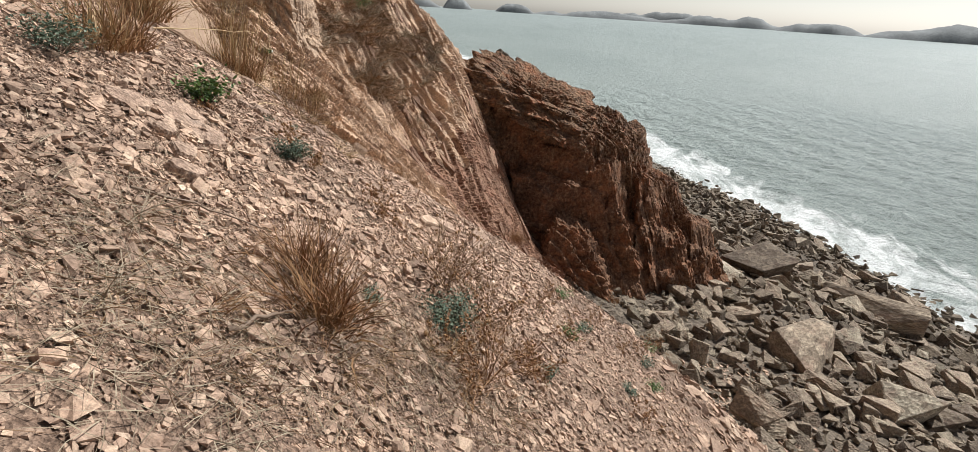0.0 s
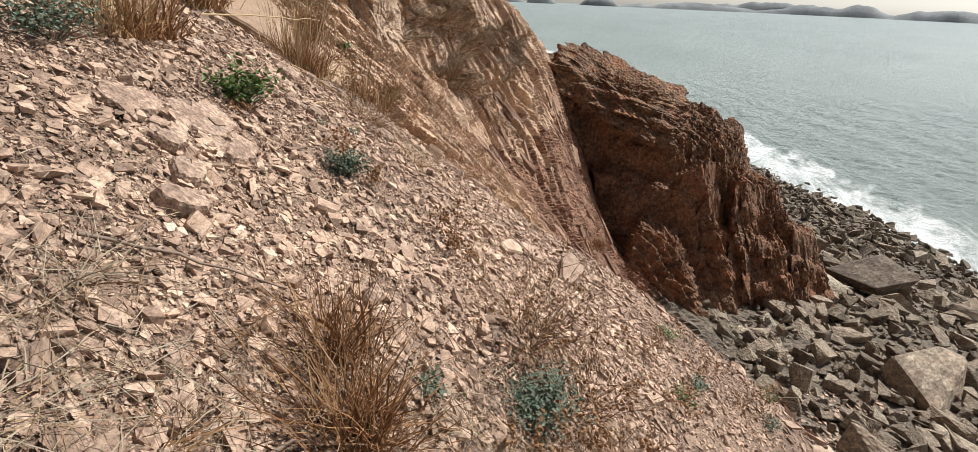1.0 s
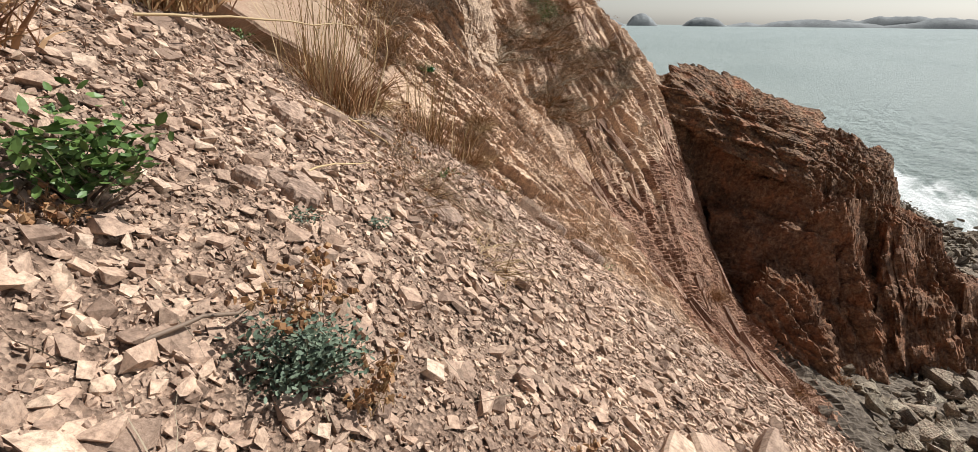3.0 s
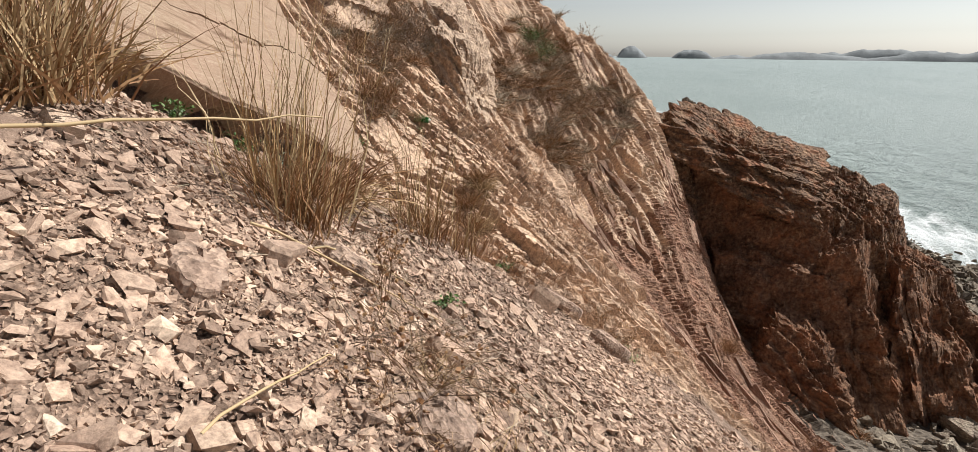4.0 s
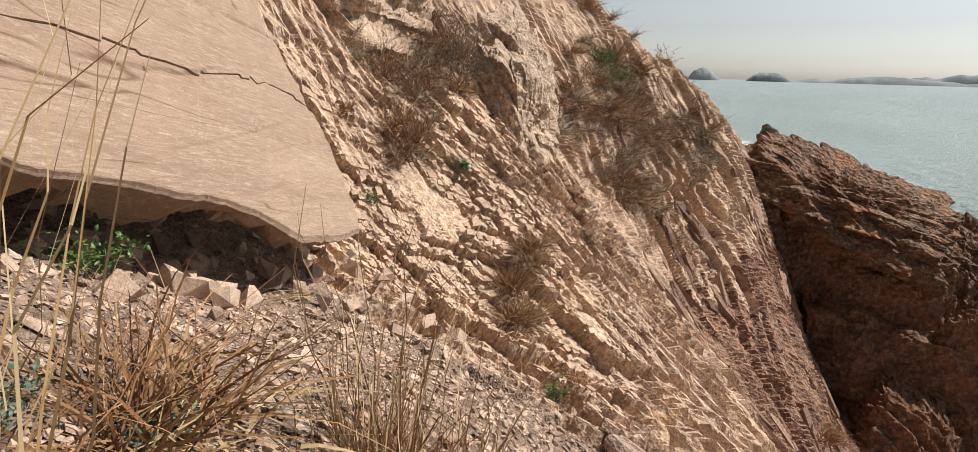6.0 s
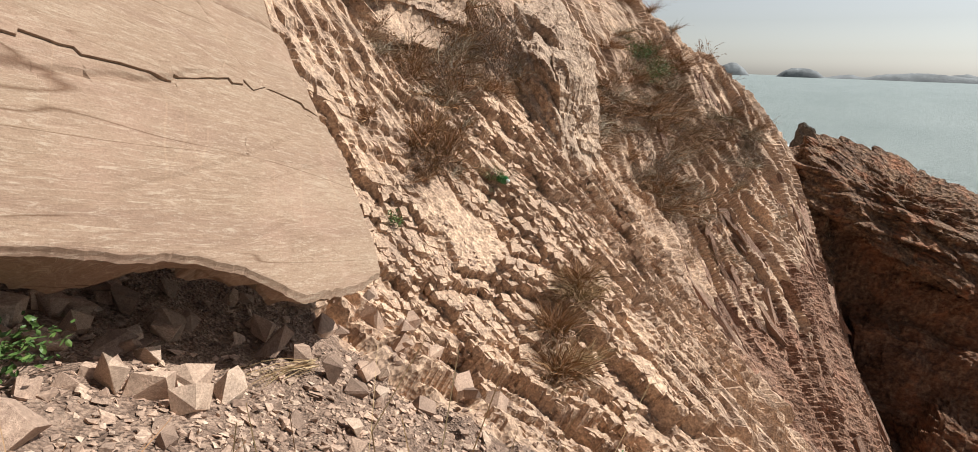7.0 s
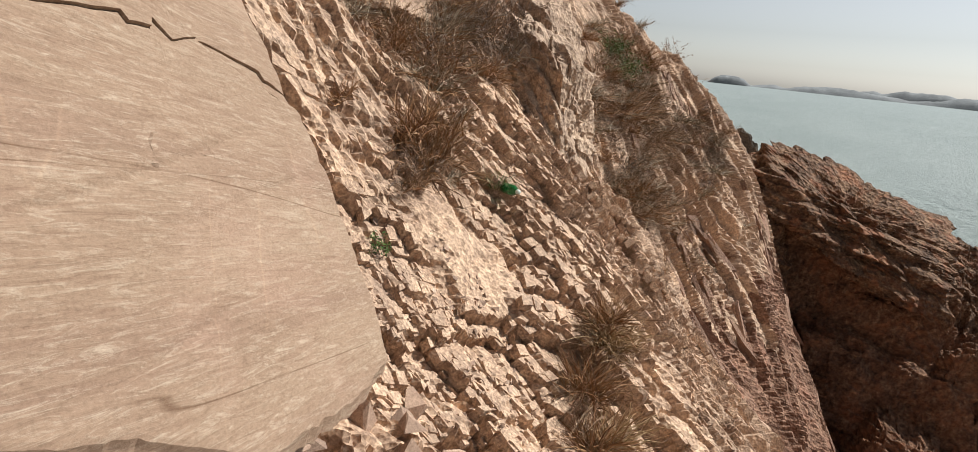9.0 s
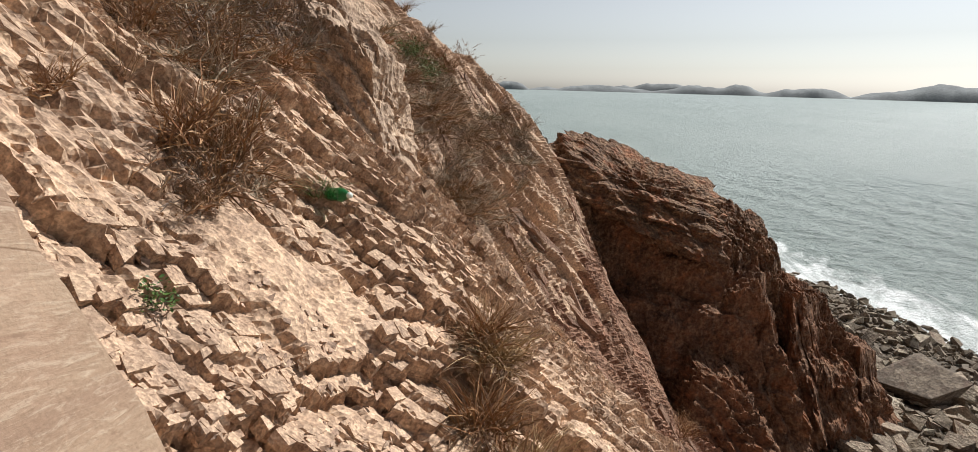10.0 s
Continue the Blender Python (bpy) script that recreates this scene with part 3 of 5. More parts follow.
def crag(name, label, corners, k, rough, strata, seed, mat, round_by=0.12, owner=None):
    ob = new(name, mesh_of(name, *rock_mass(corners, k, rough, strata, seed, round_by), mat))
    if owner is not None:
        ob.parent, ob.location = owner, -owner.location
        return tagged(ob, label)
    return tagged(ob, label, "rock")


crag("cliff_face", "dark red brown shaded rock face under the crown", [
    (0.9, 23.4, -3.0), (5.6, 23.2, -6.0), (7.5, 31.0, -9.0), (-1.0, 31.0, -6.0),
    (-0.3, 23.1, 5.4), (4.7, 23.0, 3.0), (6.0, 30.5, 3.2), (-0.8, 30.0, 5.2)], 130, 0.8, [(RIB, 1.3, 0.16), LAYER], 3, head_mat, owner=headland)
crag("crown", "rough tan rock crown sloping over the shaded face", [
    (-0.7, 22.2, 4.8), (4.3, 22.0, 2.4), (5.6, 26.2, 1.8), (-0.7, 26.0, 4.2),
    (-0.7, 22.8, 5.9), (4.1, 22.7, 3.8), (5.2, 26.0, 4.6), (-0.5, 25.6, 6.5)], 130, 0.5, [((0.2, 0.3, 0.93), 0.5, 0.2), ((0.2, 0.3, 0.93), 0.2, 0.08), (RIB, 0.7, 0.2)], 5, crown_mat, 0.16, owner=headland)
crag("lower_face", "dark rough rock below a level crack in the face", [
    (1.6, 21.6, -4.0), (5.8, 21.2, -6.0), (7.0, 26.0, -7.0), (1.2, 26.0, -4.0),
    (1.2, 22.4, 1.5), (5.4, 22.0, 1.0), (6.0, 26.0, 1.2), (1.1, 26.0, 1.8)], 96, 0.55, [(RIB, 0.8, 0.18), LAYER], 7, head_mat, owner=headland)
crag("saddle", "reddish brown broken rock joining the headland to the slope", [
    (-1.6, 21.7, 1.0), (0.9, 22.2, -0.5), (1.2, 25.5, -1.0), (-1.6, 25.5, 1.0),
    (-1.5, 22.3, 5.2), (0.1, 22.6, 5.5), (0.4, 25.5, 5.8), (-1.5, 25.2, 5.7)], 72, 0.35, [((0.2, 0.3, 0.93), 0.4, 0.16), (RIB, 0.5, 0.14)], 61, crown_mat, owner=headland)
crag("shoulder", "brown layered rock shoulder of the headland above the beach", [
    (5.2, 23.6, -6.0), (11.0, 25.0, -7.0), (12.8, 32.0, -8.5), (4.0, 32.0, -7.0),
    (4.0, 22.8, 3.4), (6.9, 24.0, 2.5), (8.6, 29.0, 2.5), (4.6, 28.0, 4.2)], 120, 0.6, [(RIB, 0.7, 0.26), (RIB, 0.3, 0.1), LAYER], 8, crown_mat, owner=headland)
crag("talus_cone", "reddish broken rock heaped at the foot of the face", [
    (1.8, 18.6, -4.0), (7.0, 18.0, -5.5), (7.2, 22.4, -5.5), (2.0, 22.4, -3.5),
    (3.2, 20.6, 0.0), (4.5, 20.4, -0.7), (4.8, 22.0, -0.5), (3.2, 22.0, 0.2)], 90, 0.35, [(RIB, 0.3, 0.16), ((0.2, 0.3, 0.93), 0.25, 0.10)], 52, head_mat, 0.05, owner=headland)
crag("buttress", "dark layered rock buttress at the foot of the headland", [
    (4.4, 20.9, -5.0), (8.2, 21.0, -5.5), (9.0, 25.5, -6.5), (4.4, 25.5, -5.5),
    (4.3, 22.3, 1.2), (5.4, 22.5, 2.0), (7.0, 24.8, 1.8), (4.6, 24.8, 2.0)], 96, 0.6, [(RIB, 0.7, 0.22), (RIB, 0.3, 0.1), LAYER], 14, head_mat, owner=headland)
crag("buttress", "low brown rock buttress running down to the beach", [
    (7.4, 21.6, -6.0), (12.6, 23.4, -7.0), (14.2, 31.0, -8.0), (7.5, 30.0, -7.5),
    (7.1, 23.4, 1.3), (9.4, 25.0, 0.7), (10.8, 29.0, 0.0), (7.2, 28.5, 1.3)], 96, 0.65, [(RIB, 0.8, 0.24), (RIB, 0.3, 0.1), LAYER], 21, head_mat, owner=headland)
crag("foot_ridge", "low dark rock rib among the beach boulders", [
    (10.6, 22.6, -6.5), (14.2, 24.8, -7.0), (15.7, 31.0, -8.0), (10.5, 31.0, -8.0),
    (10.1, 24.0, -0.8), (11.7, 25.2, -1.5), (12.8, 29.0, -2.4), (10.5, 29.0, -1.6)], 54, 0.5, [(RIB, 0.5, 0.12), LAYER], 25, head_mat, owner=headland)
crag("rock_pillar", "tall reddish rock pillar at the edge of a gully", [
    (0.9, 19.0, -1.6), (2.0, 19.6, -2.0), (2.3, 20.6, -2.0), (0.7, 20.6, -1.0),
    (-1.45, 20.3, 5.2), (-0.85, 20.5, 4.8), (-0.5, 21.6, 4.8), (-1.4, 21.8, 5.2)], 80, 0.34, [(RIB, 0.22, 0.12), LAYER], 29, rib_mat, 0.05)
BEDDED = (0.82, 0.215, 0.53)
crag("pale_outcrop", "pale tan rock outcrop jutting from the slope", [
    (-4.4, 11.5, 6.9), (-3.75, 11.4, 6.8), (-3.65, 12.7, 6.5), (-4.8, 12.9, 6.9),
    (-4.5, 11.6, 8.3), (-3.98, 11.6, 7.95), (-3.85, 12.5, 7.8), (-4.7, 12.9, 8.4)], 44, 0.16, [(BEDDED, 0.17, 0.07), ((-0.42, 0.91, 0.1), 0.4, 0.06)], 31, pale_mat, 0.05)
crag("pale_outcrop", "pale rounded rock outcrop with bare twigs beside it", [
    (-5.2, 12.5, 7.2), (-4.2, 12.6, 7.2), (-4.1, 14.2, 7.0), (-5.2, 14.2, 7.4),
    (-5.1, 12.7, 8.9), (-4.5, 12.9, 8.55), (-4.4, 13.9, 8.5), (-5.1, 14.0, 9.1)], 40, 0.22, [(BEDDED, 0.2, 0.06)], 35, pale_mat, 0.15)
crag("brown_outcrop", "brown overhanging rock outcrop in the dry grass", [
    (-6.0, 9.6, 8.2), (-5.0, 9.8, 8.0), (-4.9, 11.3, 8.0), (-6.3, 11.3, 8.6),
    (-5.8, 9.7, 9.7), (-5.0, 10.0, 9.1), (-5.1, 11.2, 9.2), (-6.2, 11.3, 10.0)], 40, 0.2, [((0.3, 0.2, 0.93), 0.3, 0.1)], 41, ground_mat, 0.15)
crag("sea_stack", "dark jagged rock standing off the far shore", [
    (-1.0, 56.0, -9.5), (6.0, 55.0, -9.5), (6.5, 61.0, -9.5), (-1.5, 61.0, -9.5),
    (0.9, 57.5, 4.1), (2.4, 57.2, 3.4), (2.8, 59.0, 2.6), (0.8, 59.0, 3.2)], 48, 1.0, [(RIB, 0.9, 0.5)], 44, gravel_mat, 0.1)

# ---- the great tilted slab ----
SLAB_AT = Vector((-3.653, 7.19, 7.667))
SLAB_N = Vector((0.819, 0.215, 0.532)).normalized()
SLAB_U = Vector((0, 0, 1)).cross(SLAB_N).normalized()
SLAB_V = SLAB_N.cross(SLAB_U)


def slab_low(u):
    return np.interp(u, [-3.2, -1.76, -1.36, -1.1, -0.9, -0.72, -0.54, -0.28, 0.1, 0.4], [0.9, 0.30, 0.01, -0.10, -0.20, -0.28, -0.39, -0.60, -0.70, -0.71])


def slab_right(v):
    return np.interp(v, [-0.72, -0.5, -0.25, 0.08, 0.41, 0.75, 0.92, 1.25, 1.7], [0.37, 0.52, 0.62, 0.70, 0.78, 0.87, 0.97, 1.24, 1.5])


def wander(q, seed, size=0.03):
    return size * fbm(np.stack([q * 2.6, 0 * q, 0 * q + seed], 1), 4, seed)


def build_slab():
    nu, below, above = 280, 75, 85
    nv = below + above + 1
    s, row = [a.ravel() for a in np.meshgrid(np.linspace(0, 1, nu), np.arange(nv), indexing="ij")]
    u0 = -2.3 + s * 2.68
    low = slab_low(u0) + 0.035 * fbm(np.stack([u0 * 5, 0 * u0, 0 * u0], 1), 5, 4, 0.65)
    main = np.interp(u0, [-2.3, -1.03, -0.8, -0.51, -0.13, -0.09, 0.04, 0.2, 0.38], [0.85, 0.57, 0.46, 0.39, 0.33, 0.28, 0.29, 0.21, 0.13]) + wander(u0, 5, 0.03) + 0.012 * np.sign(np.sin(u0 * 9 + 2 * wander(u0, 6, 3.0)))
    gap = smooth(-1.9, -1.2, u0) * (1 - smooth(0.22, 0.34, u0)) * (0.25 + 0.75 * smooth(-0.4, 0.3, grain(np.stack([u0 * 3.1, 0 * u0, 0 * u0], 1), 12)))
    v = np.where(row < below, low + (main - 0.002 - low) * np.clip(row / (below - 1), 0, 1), main + 0.002 + (1.75 - main) * np.clip((row - below - 1) / (above - 1), 0, 1))
    v = np.where(row == below, main, v)
    t = (v - low) / (1.75 - low)
    u = -2.3 + s * (slab_right(v) + 2.3)
    edge = 0.03 * fbm(np.stack([u * 7, v * 7, 0 * u], 1), 4, 3)
    u = u + edge * smooth(0.9, 1, s)
    p = np.stack([u, v, 0 * u], 1)
    h = 0.014 * fbm(p * np.array([1.3, 3.5, 1]), 5, 7) + 0.004 * fbm(p * np.array([4, 14, 1]), 3, 9)
    h = h - 0.04 * smooth(0.975, 1, s) - 0.022 * (1 - smooth(0, 0.012, t))
    # open cracks with a small step across them
    h = h - 0.035 * gap * (row == below) + 0.010 * gap * (row > below)
    main2 = 0.36 - 0.10 * (u + 0.05) + wander(u, 6, 0.05)
    gap2 = smooth(-0.9, -0.5, u) * (1 - smooth(-0.1, 0.1, u))
    h = h - 0.016 * np.exp(-((v - main2) / 0.014) ** 2) * gap2
    slant = u - np.interp(v, [0.09, 0.2, 0.34, 0.46, 0.65, 0.9], [0.64, 0.45, 0.30, 0.23, 0.21, 0.16]) + wander(v, 7, 0.04)
    on = smooth(0.06, 0.14, v)
    h = h - 0.03 * smooth(0.0, 0.022, slant) * on - 0.03 * np.exp(-(slant / 0.016) ** 2) * on
    top_line = 0.98 - 0.30 * (u + 0.4) + wander(u, 8, 0.06)
    h = h - 0.03 * np.exp(-((v - top_line) / 0.02) ** 2) - 0.03 * smooth(0, 0.025, v - top_line)
    for c0, c1 in ((-0.12, 0.04), (-0.30, -0.10), (0.02, 0.05), (-0.45, 0.02)):
        line = c0 + c1 * u + wander(u, int(50 + 100 * c0 % 17), 0.04)
        h = h - 0.007 * np.exp(-((v - line) / 0.013) ** 2) * smooth(0.0, 0.3, grain(np.stack([u * 1.5 + c0 * 9, 0 * u, 0 * u], 1), 6))
    top = np.stack([u, v, h], 1)
    thick = 0.15 + 0.15 * fbm(np.stack([u * 2.6, v * 2.2, 0 * u + 4], 1), 5, 17, 0.6) + 0.05 * np.sign(grain(np.stack([u * 7, v * 3, 0 * u], 1), 18)) + 0.04 * fbm(np.stack([u * 14, v * 9, 0 * u], 1), 3, 19) + 0.12 * smooth(0.2, -1.2, u)
    back = np.stack([u - 0.05 * smooth(0.9, 1, s), v + 0.05 * (1 - smooth(0, 0.1, t)), -thick], 1)
    f = grid_faces(nu, nv)
    count = nu * nv
    faces = [f, f[:, ::-1] + count]
    rim = [np.arange(nv), (nu - 1) * nv + np.arange(nv)[::-1], np.arange(nu)[::-1] * nv, np.arange(nu) * nv + nv - 1]
    for r in rim:
        faces.append(np.stack([r[:-1], r[1:], r[1:] + count, r[:-1] + count], 1))
    return np.concatenate([top, back]), np.concatenate(faces)


slab = new("rock_slab", mesh_of("rock_slab", *build_slab(), slab_mat))
slab.matrix_basis = Matrix.Translation(SLAB_AT) @ Matrix((SLAB_U, SLAB_V, SLAB_N)).transposed().to_4x4()
tagged(slab, "large smooth pinkish tan rock slab tilted over a dark hollow", "rock slab")

# ---- loose stones ----
def ground_normals(x, y, e=0.06):
    dx = (ground_z(x + e, y) - ground_z(x - e, y)) / (2 * e)
    dy = (ground_z(x, y + e) - ground_z(x, y - e)) / (2 * e)
    nrm = np.stack([-dx, -dy, np.ones_like(dx)], 1)
    return nrm / np.linalg.norm(nrm, axis=1, keepdims=True)


def on_slope(x, y):
    return (x, y, float(ground_z(np.array([x]), np.array([y]))[0]))


def lay_on(nrm, tip, gen):
    """Rotations that lay flat things on ground with these normals, tipped a little, turned at random."""
    side = np.cross(nrm, gen.normal(0, 1, nrm.shape))
    side /= np.linalg.norm(side, axis=1, keepdims=True)
    m = np.stack([side, np.cross(nrm, side), nrm], 2)
    return m @ turns(len(nrm), tip, gen)


def shard(gen, points=9):
    p = gen.uniform(-1, 1, (points, 3))
    p = np.sign(p) * np.abs(p) ** np.array([0.55, 0.55, 0.22])
    return hull(p * 0.5)


stone_rng = np.random.default_rng(21)
SHARDS = [shard(stone_rng, 11 + i % 3) for i in range(24)]
CHIPS = [shard(stone_rng, 7) for i in range(16)]
GRIT = [shard(stone_rng, 6) for i in range(12)]


def sprinkle(count, xr, yr, keep, size, gen, flat=(0.18, 0.5), tip=0.38, sink=0.2, fade=0.0):
    x, y = gen.uniform(*xr, count), gen.uniform(*yr, count)
    likely = keep(x, y)
    if fade:
        border = np.minimum(np.minimum(x - xr[0], xr[1] - x), np.minimum(y - yr[0], yr[1] - y))
        likely = likely * smooth(0.0, fade, border)
    ok = gen.uniform(0, 1, count) < likely
    x, y = x[ok], y[ok]
    z = ground_z(x, y)
    nrm = ground_normals(x, y)
    k = size(len(x))
    dims = np.stack([k, k * gen.uniform(0.55, 0.95, len(x)), k * gen.uniform(*flat, len(x))], 1)
    at = np.stack([x, y, z], 1) + nrm * (dims[:, 2:] * (0.5 - sink) * 0.8 * gen.uniform(0.5, 1.5, (len(x), 1)))
    return at, dims, lay_on(nrm, tip, gen)


def slab_free(x, y):
    """No stones inside the rock under the slab."""
    return np.where((x < -4.6) & (y > 5.2) & (y < 8.4), 0.0, 1.0)


def scree_keep(x, y):
    patch = smooth(-0.5, 0.35, grain(flat3(x, y, 1.1), 51) + 0.25)
    return scree_mask(x, y) * slab_free(x, y) * (0.72 + 0.28 * patch)


sets = [
    sprinkle(44000, (-3.8, 2.6), (0.4, 8.8), scree_keep, lambda n: 0.016 + 0.036 * stone_rng.power(0.5, n), stone_rng, sink=0.0, fade=0.8),
    sprinkle(5200, (-2.2, 1.3), (0.4, 3.2), scree_keep, lambda n: 0.03 + 0.05 * stone_rng.power(0.35, n), stone_rng, sink=0.08, fade=0.6),
    sprinkle(5600, (-2.8, 1.0), (2.6, 6.5), scree_keep, lambda n: 0.03 + 0.05 * stone_rng.power(0.35, n), stone_rng, sink=0.1, fade=0.5),
    sprinkle(8500, (-4.6, 5.2), (0.0, 10.6), scree_keep, lambda n: 0.035 + 0.055 * stone_rng.power(0.4, n), stone_rng, sink=0.12, fade=0.8),
    sprinkle(10000, (1.8, 12.0), (0.6, 18.0), lambda x, y: scree_mask(x, y), lambda n: 0.06 + 0.2 * stone_rng.power(0.5, n), stone_rng, fade=1.8),
]
at, dims, rots = [np.concatenate(q) for q in zip(*sets)]
chips = [
    sprinkle(46000, (-4.2, 2.6), (0.2, 8.8), scree_keep, lambda n: stone_rng.uniform(0.012, 0.030, n), stone_rng, sink=0.05, fade=0.7),
    # chips caught on the rock ledges
    sprinkle(9000, (-4.8, -1.5), (7.8, 12.5), lambda x, y: 0.8 * (1 - scree_mask(x, y)) * smooth(0.0, 0.5, grain(flat3(x, y, 1.6), 61)), lambda n: 0.015 + 0.035 * stone_rng.power(0.7, n), stone_rng),
]
at2, dims2, rots2 = [np.concatenate(q) for q in zip(*chips)]
fine_gravel = sprinkle(110000, (-2.7, 0.9), (0.9, 6.6), scree_keep, lambda n: stone_rng.uniform(0.009, 0.022, n), stone_rng, flat=(0.3, 0.7), sink=0.0, fade=0.5)
va, fa = scatter(SHARDS, at, dims, rots)
vb, fb = scatter(CHIPS, at2, dims2, rots2)
vc, fc = scatter(GRIT, *fine_gravel)
scree = new("scree", mesh_of("scree", np.concatenate([va, vb, vc]), np.concatenate([fa, fb + len(va), fc + len(va) + len(vb)]), scree_mat))
tagged(scree, "loose pinkish angular stone chips covering the slope", "scree", kind="stuff")

# larger loose stones, each one on its own
shard_meshes = [mesh_of("stone", v, f, stone_mat) for v, f in SHARDS]


def drop_stones(at, dims, rots, label, group, meshes, name="stone", category="stone"):
    for i in range(len(at)):
        ob = new(name, meshes[i % len(meshes)])
        ob.matrix_basis = Matrix.Translation(at[i]) @ Matrix(rots[i].tolist()).to_4x4() @ Matrix.Diagonal((*dims[i], 1))
        tagged(ob, label, category, group)


drop_stones(*sprinkle(260, (-3.2, 1.8), (1.0, 8.2), lambda x, y: 0.8 * scree_mask(x, y), lambda n: 0.065 + 0.075 * stone_rng.power(0.4, n), stone_rng, (0.18, 0.42), 0.3),
            "angular pinkish tan stone lying on the scree", "larger stones on the scree", shard_meshes)
# rubble in the hollow under the slab and below its edge
drop_stones(*sprinkle(150, (-4.5, -2.9), (6.0, 8.1), lambda x, y: smooth(5.9, 6.6, y - 0.0 * x) * smooth(-2.7, -3.3, x), lambda n: stone_rng.uniform(0.05, 0.16, n), stone_rng, (0.5, 0.85), 0.7, 0.1),
            "angular brown rubble block below the tilted slab", "rubble under the slab", shard_meshes)


def flag(x, y, size, label, lift=0.2, tilt=0.12, seed=0):
    """A broad flat stone lying on the slope."""
    gen = np.random.default_rng(seed)
    ang = np.sort(gen.uniform(0, 2 * math.pi, 8))
    r = gen.uniform(0.75, 1.0, 8) * 0.5
    ring = np.stack([np.cos(ang) * r * size[0], np.sin(ang) * r * size[1], 0 * ang], 1)
    p = np.concatenate([ring * 0.9 + np.array([0, 0, 0.5 * size[2]]), ring + np.array([0, 0, 0.2 * size[2]]), ring * 0.95 - np.array([0, 0, 0.5 * size[2]])])
    v, f = hull(p)
    xa, ya = np.array([x]), np.array([y])
    nrm = ground_normals(xa, ya, 0.15)
    rot = lay_on(nrm, tilt, gen)[0]
    ob = new("flat_stone", mesh_of("flat_stone", v, f, stone_mat))
    where = np.array([x, y, ground_z(xa, ya)[0]]) + nrm[0] * size[2] * lift
    ob.matrix_basis = Matrix.Translation(where) @ Matrix(rot.tolist()).to_4x4()
    return tagged(ob, label, "stone", "flat stones in the scree")


flag(-0.36, 4.04, (0.42, 0.2, 0.05), "pale flat stone slab sunk in the scree", seed=1)
flag(-0.24, 4.2, (0.36, 0.22, 0.06), "pale flat stone slab sunk in the scree", seed=2)
flag(0.03, 4.45, (0.6, 0.22, 0.1), "long flat pink rock ledge in the scree", seed=3)
flag(-1.05, 2.83, (0.16, 0.11, 0.05), "flat angular pinkish stone on the scree", seed=5)
flag(-1.5, 4.82, (0.2, 0.14, 0.07), "pale flat stone lying beside straw", seed=16)
flag(-1.98, 4.7, (0.24, 0.15, 0.06), "flat grey pink stone in the scree", seed=11)
flag(-1.62, 6.95, (0.36, 0.28, 0.14), "buff rock block at the scree edge", 0.4, seed=12)

# ---- beach boulders ----
def boulder(gen, points=12, worn=0.07):
    """An angular block of stone with worn edges."""
    p = gen.uniform(-1, 1, (points, 3))
    p = np.sign(p) * np.abs(p) ** 0.45 * 0.5
    v, f = hull(p)
    bm = bmesh.new()
    vs = [bm.verts.new(q) for q in v]
    for t in f:
        bm.faces.new([vs[i] for i in t])
    bmesh.ops.dissolve_limit(bm, angle_limit=radians(14), verts=bm.verts[:], edges=bm.edges[:])
    bmesh.ops.bevel(bm, geom=bm.edges[:], offset=worn, segments=2, profile=0.6, affect="EDGES", clamp_overlap=True)
    bmesh.ops.triangulate(bm, faces=bm.faces[:])
    bm.verts.index_update()
    v = np.array([q.co[:] for q in bm.verts])
    f = np.array([[q.index for q in t.verts] for t in bm.faces])
    bm.free()
    return v + 0.02 * fbm(v * 5, 3, int(gen.integers(999)))[:, None], f


rock_rng = np.random.default_rng(5)
boulder_meshes = [mesh_of("boulder", *boulder(rock_rng, 13), boulder_mat) for _ in range(16)]
small_shapes = [hull(np.sign(q) * np.abs(q) ** 0.5 * 0.5) for q in rock_rng.uniform(-1, 1, (20, 12, 3))]
small_meshes = [mesh_of("beach_rock", v, f, boulder_mat) for v, f in small_shapes]


def toe(x, y):
    """1 on the open beach, 0 up the slope and in the sea."""
    up = base(x, y) - beach(x, y)
    return (1 - smooth(0.5, 1.1, up)) * (1 - smooth(1.0, 2.5, x - shore_x(y)))


def beach_size(gen, low, high, power):
    return lambda n: low + (high - low) * gen.power(power, n)


def nearest(got, count):
    """Splits placed stones into the count lying nearest the foot of the scree, and the rest."""
    order = np.argsort(np.hypot(got[0][:, 0] - 12, got[0][:, 1] - 18))
    return [a[order[:count]] for a in got], [a[order[count:]] for a in got]


wide = sprinkle(430, (8.0, 31.0), (9.0, 42.0), lambda x, y: toe(x, y) * smooth(1.0, 9.0, shore_x(y) - x), beach_size(rock_rng, 0.7, 1.9, 0.45), rock_rng, (0.35, 0.65), 0.25, 0.15)
drop_stones(*wide, "grey brown angular boulder on the beach", "beach boulders", boulder_meshes, "boulder", "boulder")
small = sprinkle(4600, (6.0, 34.0), (6.0, 60.0), toe, beach_size(rock_rng, 0.3, 0.95, 0.5), rock_rng, (0.4, 0.8), 0.4, 0.05)
one_by_one, rest = nearest(small, 290)
drop_stones(*one_by_one, "grey brown beach rock among larger boulders", "smaller beach rocks", small_meshes, "beach_rock", "boulder")
